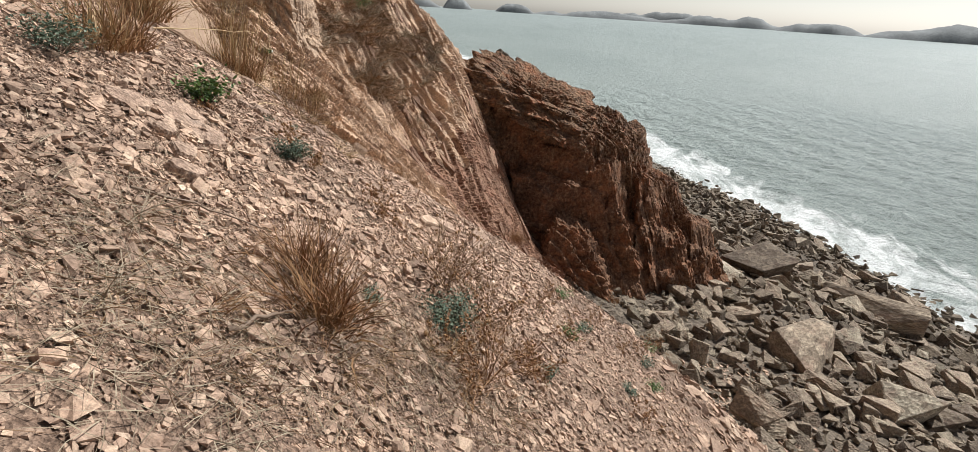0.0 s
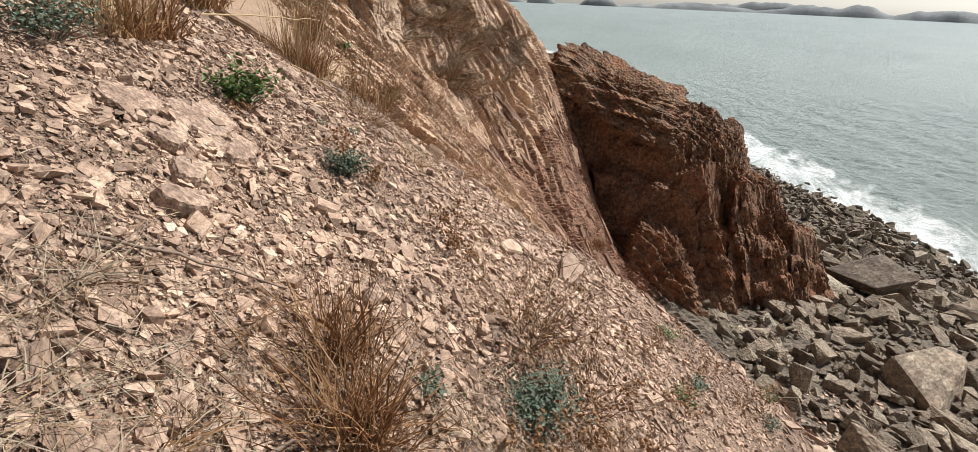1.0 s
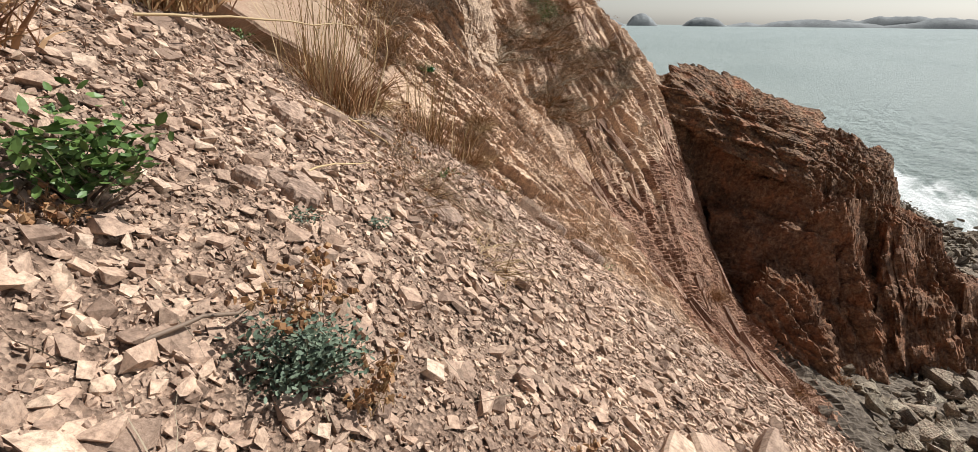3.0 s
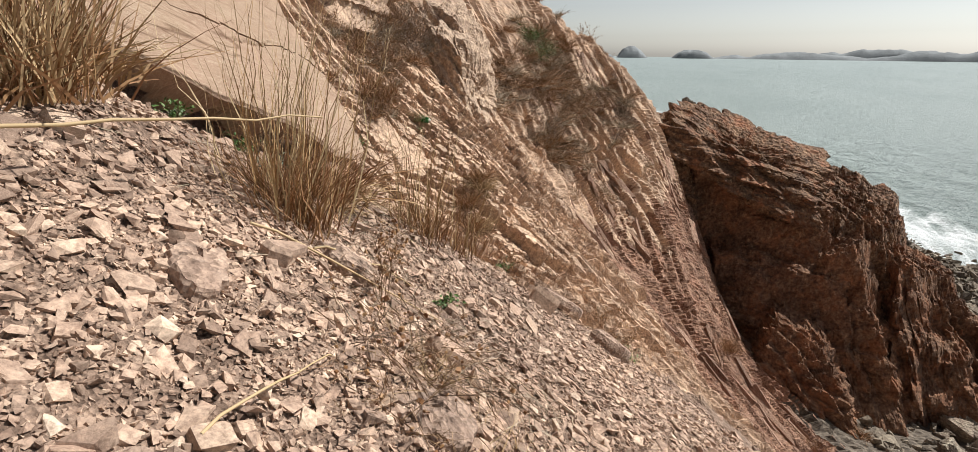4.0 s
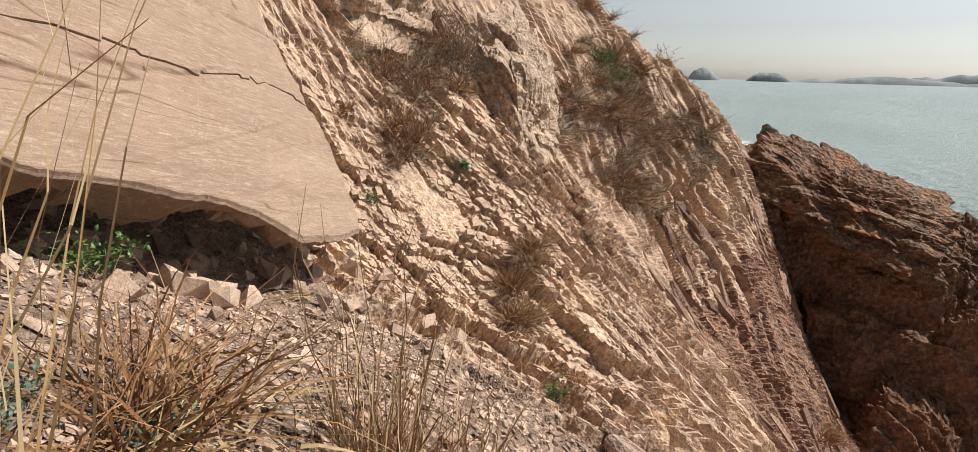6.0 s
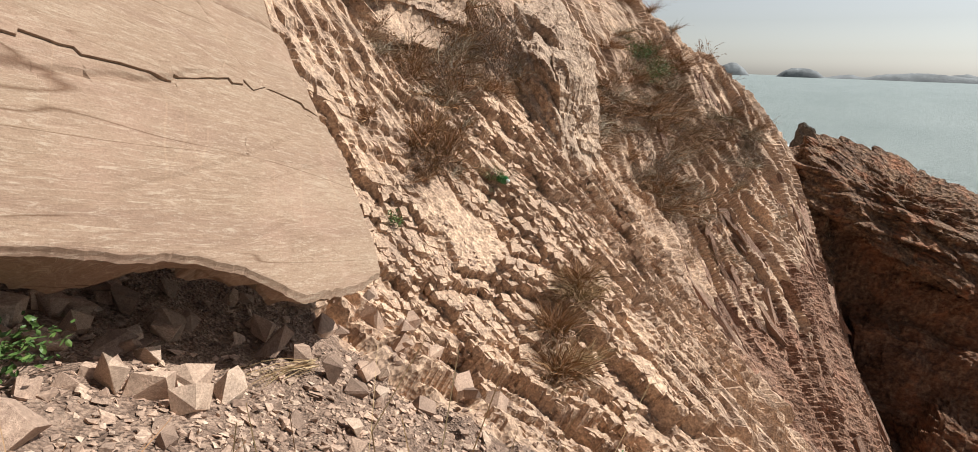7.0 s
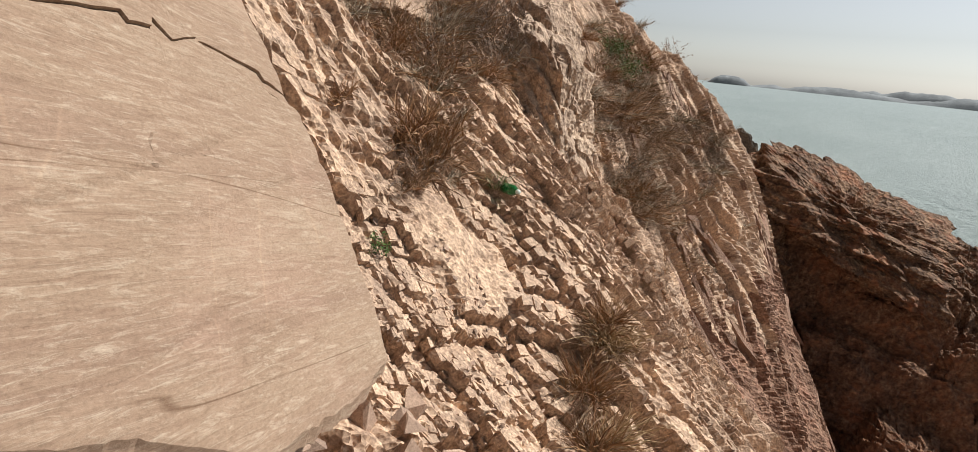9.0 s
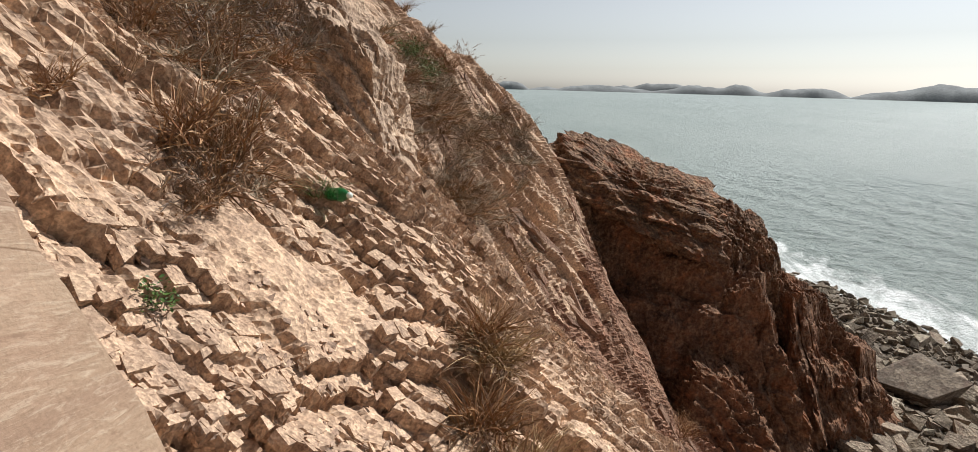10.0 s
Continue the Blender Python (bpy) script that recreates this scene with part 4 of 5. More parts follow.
cobbles = new("beach_rocks", mesh_of("beach_rocks", *scatter(small_shapes, *rest), pebble_mat))
tagged(cobbles, "grey brown rocks covering the beach", "beach rocks", kind="stuff")


def named_boulder(x, y, size, label, turn=0, lift=0.25, mesh=0):
    z = float(ground_z(np.array([x]), np.array([y]))[0])
    ob = new("boulder", boulder_meshes[mesh])
    ob.matrix_basis = pose(x, y, z + size[2] * lift, 8, -6, turn) @ Matrix.Diagonal((*size, 1))
    return tagged(ob, label, "boulder", "beach boulders")


named_boulder(16.2, 28.6, (3.8, 3.0, 2.0), "large dark grey boulder at the cliff foot", 20, mesh=1)
named_boulder(13.6, 19.2, (3.6, 2.6, 1.9), "large reddish brown boulder below the scree", 40, mesh=3)
named_boulder(16.2, 16.6, (2.6, 2.0, 1.6), "reddish layered boulder on the beach", 10, mesh=5)
named_boulder(22.5, 26.5, (5.4, 2.6, 1.8), "long dark rock ledge near the surf", -30, mesh=7)
named_boulder(12.4, 21.9, (1.5, 1.0, 0.6), "pale flat beach boulder at the cliff foot", 10, mesh=2)
peb = sprinkle(9000, (6.0, 34.0), (6.0, 66.0), toe, beach_size(rock_rng, 0.12, 0.36, 0.6), rock_rng, (0.45, 0.8), 0.5, 0.1)
shingle = new("shingle", mesh_of("shingle", *scatter(SHARDS, *peb), pebble_mat))
tagged(shingle, "dark grey brown shingle filling the beach", "shingle", kind="stuff")

# ---- jointed blocks standing out of the rock face ----
def brick_shape(gen):
    """A rough six-sided block, skewed and chipped."""
    c = np.array([[x, y, z] for x in (-0.5, 0.5) for y in (-0.5, 0.5) for z in (-0.5, 0.5)])
    c = c * gen.uniform(0.8, 1.0, c.shape) + np.stack([0.15 * gen.normal() * c[:, 1], 0.2 * gen.normal() * c[:, 0], 0 * c[:, 0]], 1)
    return hull(c)


block_rng = np.random.default_rng(77)
BLOCKS = [brick_shape(block_rng) for _ in range(20)]
BED = np.array([list(SLAB_U), list(SLAB_V), list(SLAB_N)]).T     # along the bed, up the bed, out of the bed


def in_bed(n, loose, gen, frame_of=BED):
    a = gen.normal(0, loose, (n, 3))
    out = np.tile(frame_of, (n, 1, 1))
    for axis in range(3):
        c, s = np.cos(a[:, axis]), np.sin(a[:, axis])
        r = np.tile(np.eye(3), (n, 1, 1))
        i, j = [(1, 2), (0, 2), (0, 1)][axis]
        r[:, i, i], r[:, j, j], r[:, i, j], r[:, j, i] = c, c, -s, s
        out = out @ r
    return out


def joint_blocks(step, xr, yr, seed, clump, bias, thick=0.8, loose=0.07):
    """Blocks in courses: rows along the bed, with random heights out of the face."""
    gen = np.random.default_rng(seed)
    along2, up2 = np.array([0.5, 0.865]), np.array([-0.865, 0.5]) * 0.74
    span = 9.0
    i, j = [q.ravel() for q in np.meshgrid(np.arange(-span, span, step * 1.25), np.arange(-span, span, step * 0.95), indexing="ij")]
    i = i + gen.normal(0, 0.2 * step, len(i)) + 0.5 * step * (np.round(j / step) % 2)
    j = j + gen.normal(0, 0.05 * step, len(j))
    plan = np.array([-3.2, 10.2]) + i[:, None] * along2 + j[:, None] * up2
    x, y = plan[:, 0], plan[:, 1]
    keep = (1 - scree_mask(x, y)) * smooth(-0.1, 0.12, grain(flat3(x, y, clump), seed) + bias) * (1 - smooth(12.8, 14.2, y)) * smooth(0.8, 1.1, np.hypot((x + 3.78) / 0.36, (y - 9.08) / 0.27))
    ok = (gen.uniform(0, 1, len(x)) < 0.92 * keep) & (x > xr[0]) & (x < xr[1]) & (y > yr[0]) & (y < yr[1]) & ~((x < -3.75) & (y < 7.95))
    x, y = x[ok], y[ok]
    n = len(x)
    dims = np.stack([step * gen.uniform(0.8, 1.9, n), step * gen.uniform(0.65, 1.15, n), step * thick * gen.uniform(0.8, 1.3, n)], 1)
    e = 0.4
    out = np.stack([(base(x - e, y) - base(x + e, y)) / (2 * e) - 0.05, (base(x, y - e) - base(x, y + e)) / (2 * e) + 0.27, np.ones(n)], 1)
    out /= np.linalg.norm(out, axis=1, keepdims=True)
    along = np.array([0.5, 0.865, 0.0]) - out * (out @ np.array([0.5, 0.865, 0.0]))[:, None]
    along /= np.linalg.norm(along, axis=1, keepdims=True)
    lay = np.stack([along, np.cross(out, along), out], 2)
    at = np.stack([x, y, ground_z(x, y)], 1) + out * (step * (gen.uniform(0.0, 1.0, n) ** 1.6 * 0.26 - 0.06) - dims[:, 2] / 2)[:, None]
    return at, dims, lay @ in_bed(n, loose, gen, np.eye(3))


big_blocks = [np.concatenate(q) for q in zip(joint_blocks(0.10, (-4.75, -3.85), (8.1, 9.5), 201, 1.6, 0.28), joint_blocks(0.10, (-4.1, -2.7), (9.3, 12.5), 204, 1.2, -0.1))]
mid_blocks = joint_blocks(0.075, (-4.7, -1.8), (7.9, 13.0), 202, 0.9, -0.04)
fine_blocks = joint_blocks(0.05, (-4.7, -1.8), (7.9, 12.5), 203, 1.1, 0.08)
block_meshes = [mesh_of("rock_block", v, f, face_mat) for v, f in BLOCKS]
count = min(300, len(big_blocks[0]))
drop_stones(*[a[:count] for a in big_blocks], "jointed tan rock block standing out of the face", "jointed rock blocks", block_meshes, "rock_block", "rock block")
rest = [np.concatenate([a[count:], c, d]) for a, c, d in zip(big_blocks, mid_blocks, fine_blocks)]
jointed = new("jointed_rock", mesh_of("jointed_rock", *scatter(BLOCKS, *rest), block_mat))
tagged(jointed, "small tan jointed rock blocks stepping down the slope", "jointed rock", kind="stuff")

# ---- long ribs of steep strata farther along ----
def rib_plates(count, seed):
    gen = np.random.default_rng(seed)
    x, y = gen.uniform(-4.2, 5.5, count), gen.uniform(12.8, 22.0, count)
    keep = smooth(-3.9, -2.9, x + 0.25 * (y - 17)) * smooth(12.3, 14.5, y + 0.3 * x) * (1 - scree_mask(x, y)) * smooth(-0.5, 0.2, grain(flat3(x, y, 0.8), seed))
    ok = gen.uniform(0, 1, count) < keep
    x, y = x[ok], y[ok]
    n = len(x)
    e = 0.25
    z = ground_z(x, y)
    run = np.stack([np.full(n, 0.69 * e), np.full(n, -0.72 * e), base(x + 0.69 * e, y - 0.72 * e) - base(x, y)], 1)
    run /= np.linalg.norm(run, axis=1, keepdims=True)
    nrm = ground_normals(x, y, 0.25)
    side = np.cross(nrm, run)
    side /= np.linalg.norm(side, axis=1, keepdims=True)
    out = np.cross(run, side)
    rot = np.stack([run, side, out], 2) @ in_bed(n, 0.09, gen, np.eye(3))
    k = gen.uniform(0.4, 1.7, n)
    dims = np.stack([k, gen.uniform(0.05, 0.2, n), gen.uniform(0.12, 0.3, n)], 1)
    return np.stack([x, y, z], 1) + out * (gen.uniform(-0.05, 0.03, n) - dims[:, 2] / 2)[:, None], dims, rot


plates = rib_plates(960, 301)
rib_meshes = [mesh_of("rock_rib", v, f, rib_mat) for v, f in BLOCKS]
for i in range(min(300, len(plates[0]))):
    ob = part("rock_rib", rib_meshes[i % len(rib_meshes)], ground)
    ob.matrix_basis = Matrix.Translation(plates[0][i]) @ Matrix(plates[2][i].tolist()).to_4x4() @ Matrix.Diagonal((*plates[1][i], 1))

# ---- bedrock and outcrops ----
def plate(x, y, size, turn, label, seed, lift=0.3, tip=(0, 0)):
    """A broad slab of bedrock with broken edges, lying along the slope."""
    gen = np.random.default_rng(seed)
    m = 34
    ang = np.linspace(0, 2 * math.pi, m, endpoint=False)
    corner = np.sort(gen.uniform(0, 2 * math.pi, 6))
    edge = 0.5 * (0.8 + 0.2 * np.min(np.abs((ang[:, None] - corner + math.pi) % (2 * math.pi) - math.pi), 1)) + 0.025 * gen.normal(0, 1, m)
    rings, high = [(0.35, 0.5), (0.7, 0.48), (0.93, 0.42), (1.0, 0.2), (1.03, -0.15), (0.96, -0.5)], []
    for k, h in rings:
        high.append(np.stack([np.cos(ang) * edge * k * size[0], np.sin(ang) * edge * k * size[1], np.full(m, h * size[2])], 1))
    v = np.concatenate([[[0, 0, 0.5 * size[2]]], *high, [[0, 0, -0.5 * size[2]]]])
    v[:, 2] += size[2] * 0.07 * fbm(v * 9, 3, seed) - 0.018 * (v[:, 0] * 0.6 + v[:, 1] * 0.8 > 0.12 * size[0]) * (v[:, 2] > 0)
    f = [(0, 1 + i, 1 + (i + 1) % m) for i in range(m)]
    for r in range(len(rings) - 1):
        for i in range(m):
            p, q = 1 + r * m + i, 1 + r * m + (i + 1) % m
            f += [(p, p + m, q + m), (p, q + m, q)]
    low = 1 + (len(rings) - 1) * m
    f += [(low + (i + 1) % m, low + i, len(v) - 1) for i in range(m)]
    nrm = ground_normals(np.array([x]), np.array([y]), 0.2)[0]
    nrm = Vector((nrm[0] + tip[0], nrm[1] + tip[1], nrm[2])).normalized()
    ob = new("bedrock", mesh_of("bedrock", v, f, plate_mat))
    ob.matrix_basis = Matrix.Translation(Vector(on_slope(x, y)) + nrm * size[2] * lift) @ nrm.to_track_quat("Z", "Y").to_matrix().to_4x4() @ pose(0, 0, 0, 0, 0, turn)
    return tagged(ob, label, "rock", "bedrock plates in the scree")


plate_mat = stone_material("bedrock_plate", (0.44, 0.34, 0.275), (0.355, 0.262, 0.208), (0.23, 0.162, 0.13), (0.30, 0.235, 0.195), per_object=True, relief=0.5, vary=0.35, grit=60)
MAUVE = "broad grey mauve bedrock plate showing through the scree"
plate(-1.60, 2.84, (0.44, 0.34, 0.08), 20, MAUVE, 1, -0.2)
plate(-1.40, 2.78, (0.22, 0.26, 0.08), 60, MAUVE, 2, -0.1)
plate(-1.68, 2.64, (0.30, 0.22, 0.08), -20, MAUVE, 3, -0.05)
plate(-1.50, 2.56, (0.20, 0.14, 0.05), 40, "flat grey mauve stone plate on the scree", 4)
plate(-1.34, 2.42, (0.22, 0.13, 0.06), 10, "flat grey mauve stone plate on the scree", 5)
plate(-1.25, 2.26, (0.20, 0.13, 0.06), -35, "flat grey mauve stone plate on the scree", 6)
plate(-0.74, 2.47, (0.16, 0.11, 0.05), 15, "flat grey mauve stone plate on the scree", 7)
plate(-1.98, 4.36, (0.25, 0.16, 0.06), 25, "pale tan bedrock plate almost flush with the scree", 8)
plate(-1.58, 3.86, (0.24, 0.17, 0.05), 40, "angular pinkish bedrock plate lying in the scree", 9, 0.25)
plate(-1.64, 3.74, (0.14, 0.10, 0.05), 5, "flat grey mauve stone plate on the scree", 10)
plate(-1.38, 4.50, (0.26, 0.20, 0.06), 30, "broad pale pinkish bedrock plate beside straw", 11, 0.25)
plate(-1.94, 4.94, (0.30, 0.15, 0.07), 50, "broad flat grey pink stone in the scree", 12)
plate(-1.16, 7.45, (0.36, 0.26, 0.12), 65, "smooth pale pinkish stone plate at the scree edge", 13, 0.45)
plate(-1.65, 8.0, (0.50, 0.30, 0.12), 50, "flat buff rock plate at the scree edge", 14, 0.4)

# ---- plants ----
plant_rng = np.random.default_rng(11)


def ribbons(roots, ways, lengths, widths, droop, gen, segs=4):
    """Thin blades: from roots (N, 3) along ways, bending down by droop; each a strip of quads folded along its middle."""
    n = len(roots)
    t = np.linspace(0, 1, segs + 1)
    ways = ways / np.linalg.norm(ways, axis=1, keepdims=True)
    side = np.cross(ways, gen.normal(0, 1, (n, 3)))
    side /= np.maximum(1e-6, np.linalg.norm(side, axis=1, keepdims=True))
    flat = ways * np.array([1, 1, 0]) + 1e-3
    out = flat / np.maximum(1e-6, np.linalg.norm(flat, axis=1, keepdims=True))
    bend = (np.asarray(droop) * np.ones(n))[:, None, None]
    kink = gen.normal(0, 0.035, (n, segs + 1, 3)) * lengths[:, None, None] * t[None, :, None]
    mid = roots[:, None] + lengths[:, None, None] * (ways[:, None] * t[None, :, None] + bend * (t ** 2)[None, :, None] * (0.6 * out[:, None] - np.array([0, 0, 0.55]))) + kink
    w = widths[:, None, None] * (1 - 0.85 * t)[None, :, None]
    a, b = mid - side[:, None] * w / 2, mid + side[:, None] * w / 2
    v = np.stack([a, b], 2).reshape(n, (segs + 1) * 2, 3)
    f1 = np.array([[2 * i, 2 * i + 1, 2 * i + 3, 2 * i + 2] for i in range(segs)])
    f = (f1[None] + (np.arange(n) * (segs + 1) * 2)[:, None, None]).reshape(-1, 4)
    return v.reshape(-1, 3), f


def join(*pairs):
    vs, fs, c = [], [], 0
    for v, f in pairs:
        vs.append(v)
        fs.append(f + c)
        c += len(v)
    return np.concatenate(vs), np.concatenate(fs)


def spray(n, gen, spread, up=1.0):
    d = gen.normal(0, spread, (n, 3))
    d[:, 2] = up
    return d


def tuft_blades(gen, n, tall, radius, spread, width, droop):
    roots = np.concatenate([gen.normal(0, radius * 0.5, (n, 2)), np.full((n, 1), -0.03)], 1)
    ways = spray(n, gen, spread)
    ways[:, :2] += roots[:, :2] / max(radius, 1e-3) * spread * 0.8
    return ribbons(roots, ways, tall * gen.uniform(0.35, 1.0, n), width * gen.uniform(0.6, 1.3, n), droop * gen.uniform(0.2, 1.4, n), gen)


def grass_tuft(x, y, label, tall=0.5, n=120, radius=0.1, spread=0.3, width=0.006, droop=0.35, mat=straw_mat, litter=60, seed=1, tint=rust_mat):
    gen = np.random.default_rng(seed)
    t = thing("grass_tuft", on_slope(x, y), label, "grass tuft", "dry grass tufts")
    part("foliage", mesh_of("foliage", *tuft_blades(gen, n, tall, radius, spread, width, droop), mat), t)
    part("thatch", mesh_of("thatch", *tuft_blades(gen, n, tall * 0.5, radius * 1.3, spread * 1.8, width * 1.2, droop * 2.2), tint), t, "curled dead leaves at the base")
    return t


stalk_mats = [leaf_material("dry_stalk", c, c) for c in ((0.42, 0.29, 0.15), (0.33, 0.20, 0.09), (0.50, 0.37, 0.21))]


def reed_clump(x, y, label, tall=0.75, n=40, seed=1, lean=(0.05, 0.0), radius=0.12):
    """Tall thin straw stalks over a mat of leaves."""
    gen = np.random.default_rng(seed)
    t = thing("reed_clump", on_slope(x, y), label, "grass tuft", "tall dry grass clumps")
    roots = np.concatenate([gen.normal(0, radius * 0.55, (n, 2)), np.full((n, 1), -0.03)], 1)
    ways = spray(n, gen, 0.09)
    ways[:, :2] += np.array(lean) + roots[:, :2] * 0.9
    v, f = ribbons(roots, ways, tall * gen.uniform(0.5, 1.0, n), np.full(n, 0.0065), 0.10 * gen.uniform(0, 1.5, n), gen, 5)
    for i in range(n):
        part("stalk", mesh_of("stalk", v[i * 12:i * 12 + 12], f[:5], stalk_mats[i % 3]), t)
    part("thatch", mesh_of("thatch", *tuft_blades(gen, 5 * n, tall * 0.45, radius * 1.0, 0.22, 0.005, 0.45), rust_mat), t, "rust brown dead leaves")
    return t


def leaf_shape(curl=0.15):
    v = np.array([[0, 0, 0], [0.35, 0.26, curl * 0.4], [0.75, 0.2, curl * 0.6], [1, 0, curl], [0.75, -0.2, curl * 0.6], [0.35, -0.26, curl * 0.4], [0.45, 0, -0.06]])
    f = np.array([[0, 6, 1], [1, 6, 2], [2, 6, 3], [3, 6, 4], [4, 6, 5], [5, 6, 0]])
    return v, f


def bush(x, y, label, wide=0.2, tall=0.2, leaves=420, leaf=0.03, mat=green_mat, stems=26, seed=1, kind="shrub", lift=0.0, sparse=0.0):
    gen = np.random.default_rng(seed)
    t = thing(kind, on_slope(x, y), label, "shrub", "low shrubs on the slope")
    roots = np.zeros((stems, 3)) + gen.normal(0, 0.012, (stems, 3)) - np.array([0, 0, 0.02])
    ways = spray(stems, gen, 0.75, 0.9)
    lengths = np.hypot(wide, tall) * 0.75 * gen.uniform(0.6, 1.0, stems)
    part("branching", mesh_of("branching", *ribbons(roots, ways, lengths, np.full(stems, 0.007), 0.25, gen, 4), twig_mat), t, "thin brown stems")
    u = ways / np.linalg.norm(ways, axis=1, keepdims=True)
    pick = gen.integers(0, stems, leaves)
    k = gen.uniform(0.35, 1.02, leaves) ** (1.0 - 0.3 * sparse)
    at = u[pick] * (lengths[pick] * k)[:, None] + gen.normal(0, 0.12 * wide, (leaves, 3)) * np.array([1, 1, 0.6])
    at[:, 2] = np.maximum(at[:, 2], 0.01)
    size = leaf * gen.uniform(0.6, 1.2, (leaves, 1)) * np.ones((1, 3))
    part("foliage", mesh_of("foliage", *scatter([leaf_shape(0.15), leaf_shape(-0.1)], at, size, turns(leaves, 0.8, gen)), mat), t)
    return t


def branchlets(gen, stems, tall, spread, forks, width):
    """Wiry stems that fork twice."""
    roots = gen.normal(0, 0.02, (stems, 3)) * np.array([1, 1, 0]) - np.array([0, 0, 0.02])
    ways = spray(stems, gen, spread)
    lengths = tall * gen.uniform(0.6, 1.0, stems)
    sets = [ribbons(roots, ways, lengths, np.full(stems, width), 0.12, gen, 4)]
    u = ways / np.linalg.norm(ways, axis=1, keepdims=True)
    for level in (1, 2):
        n = stems * forks ** level
        pick = gen.integers(0, len(roots), n)
        k = gen.uniform(0.3, 0.95, n)
        nroots = roots[pick] + u[pick] * (lengths[pick] * k)[:, None]
        nways = u[pick] + gen.normal(0, 0.5, (n, 3))
        nlen = lengths[pick] * gen.uniform(0.25, 0.5, n)
        sets.append(ribbons(nroots, nways, nlen, np.full(n, width * (0.75 if level == 1 else 0.55)), 0.1, gen, 3))
        roots, ways, lengths = nroots, nways, nlen
        u = ways / np.linalg.norm(ways, axis=1, keepdims=True)
    return join(*sets)


def weed(x, y, label, tall=0.35, stems=10, spread=0.4, forks=4, width=0.003, mat=weed_mat, seed=1, seeds=160, kind="dry_weed"):
    gen = np.random.default_rng(seed)
    t = thing(kind, on_slope(x, y), label, "dry weed", "dry weeds on the slope")
    v, f = branchlets(gen, stems, tall, spread, forks, width)
    part("branching", mesh_of("branching", v, f, mat), t)
    if seeds:
        tips = v[gen.integers(len(v) // 3, len(v), seeds)] + gen.normal(0, 0.006, (seeds, 3))
        size = 0.011 * gen.uniform(0.6, 1.4, (seeds, 1)) * np.ones((1, 3))
        tagged(part("seeding", mesh_of("seeding", *scatter(SHARDS[:4], tips, size, turns(seeds, 2.0, gen)), rust_mat), t, "tiny rust brown seed heads"), kind="stuff")
    return t


# near the start
grass_tuft(-0.56, 1.85, "rust brown dry grass tuft standing in the scree", 0.44, 320, 0.13, 0.30, 0.006, 0.4, rust_mat, seed=1, tint=rust_mat)
grass_tuft(-0.72, 2.12, "rust brown dry grass tuft standing in the scree", 0.38, 200, 0.11, 0.28, 0.006, 0.4, rust_mat, seed=2)
grass_tuft(-2.19, 3.35, "tall rust brown dry grass tuft", 0.55, 190, 0.17, 0.22, 0.008, 0.3, rust_mat, seed=3)
grass_tuft(-2.10, 3.10, "tall rust brown dry grass tuft", 0.48, 120, 0.13, 0.22, 0.008, 0.3, straw_mat, seed=4)
bush(-2.03, 2.72, "blue green feathery shrub on the scree", 0.26, 0.24, 900, 0.022, sage_mat, 40, 5)
bush(-1.64, 3.28, "bright green leafy shrub on the scree", 0.22, 0.22, 560, 0.036, green_mat, 34, 6)
weed(-1.56, 3.16, "dead brown weed stems beside a shrub", 0.1, 10, 0.6, 4, 0.004, rust_mat, 7, 60)
bush(-1.12, 3.25, "sage green feathery shrub on the scree", 0.16, 0.14, 1500, 0.016, sage_mat, 40, 8)
weed(-1.16, 3.32, "thin dry weed with rusty seed heads", 0.28, 5, 0.15, 4, 0.003, rust_mat, 9, 120)
weed(-1.02, 3.30, "yellow brown dead weed beside a shrub", 0.14, 10, 0.5, 4, 0.003, straw_mat, 10, 120)
bush(-0.08, 2.5, "sage green shrub tangled in dry weeds", 0.26, 0.2, 1700, 0.018, sage_mat, 36, 11)
weed(-0.15, 2.9, "brown dry weed thicket with fine branches", 0.5, 28, 0.6, 5, 0.0055, weed_mat, 12, 260)
weed(0.08, 2.7, "brown dry weed thicket with fine branches", 0.45, 24, 0.6, 5, 0.0055, weed_mat, 13, 260)
weed(0.12, 2.2, "brown dry weed thicket with fine branches", 0.4, 24, 0.6, 5, 0.0055, rust_mat, 14, 260)
weed(-0.10, 2.15, "straw coloured dry weed on the scree", 0.24, 12, 0.7, 5, 0.0055, straw_mat, 15, 160)
weed(0.35, 2.55, "rust brown dry weed on the scree", 0.25, 12, 0.6, 5, 0.0055, rust_mat, 16, 260)
bush(-0.44, 2.22, "small sage green sprig in the scree", 0.09, 0.12, 240, 0.016, sage_mat, 14, 17)
for i, (x, y, w) in enumerate(((0.52, 2.74, 0.10), (0.85, 3.81, 0.12), (1.05, 4.2, 0.12), (1.76, 4.13, 0.12), (1.35, 3.6, 0.1), (0.95, 4.9, 0.14), (1.9, 4.8, 0.15), (2.3, 5.8, 0.16))):
    bush(x, y, "small dark green shrub on the scree", w, w, 260, 0.02, green_mat if i % 2 else sage_mat, 18, 20 + i)
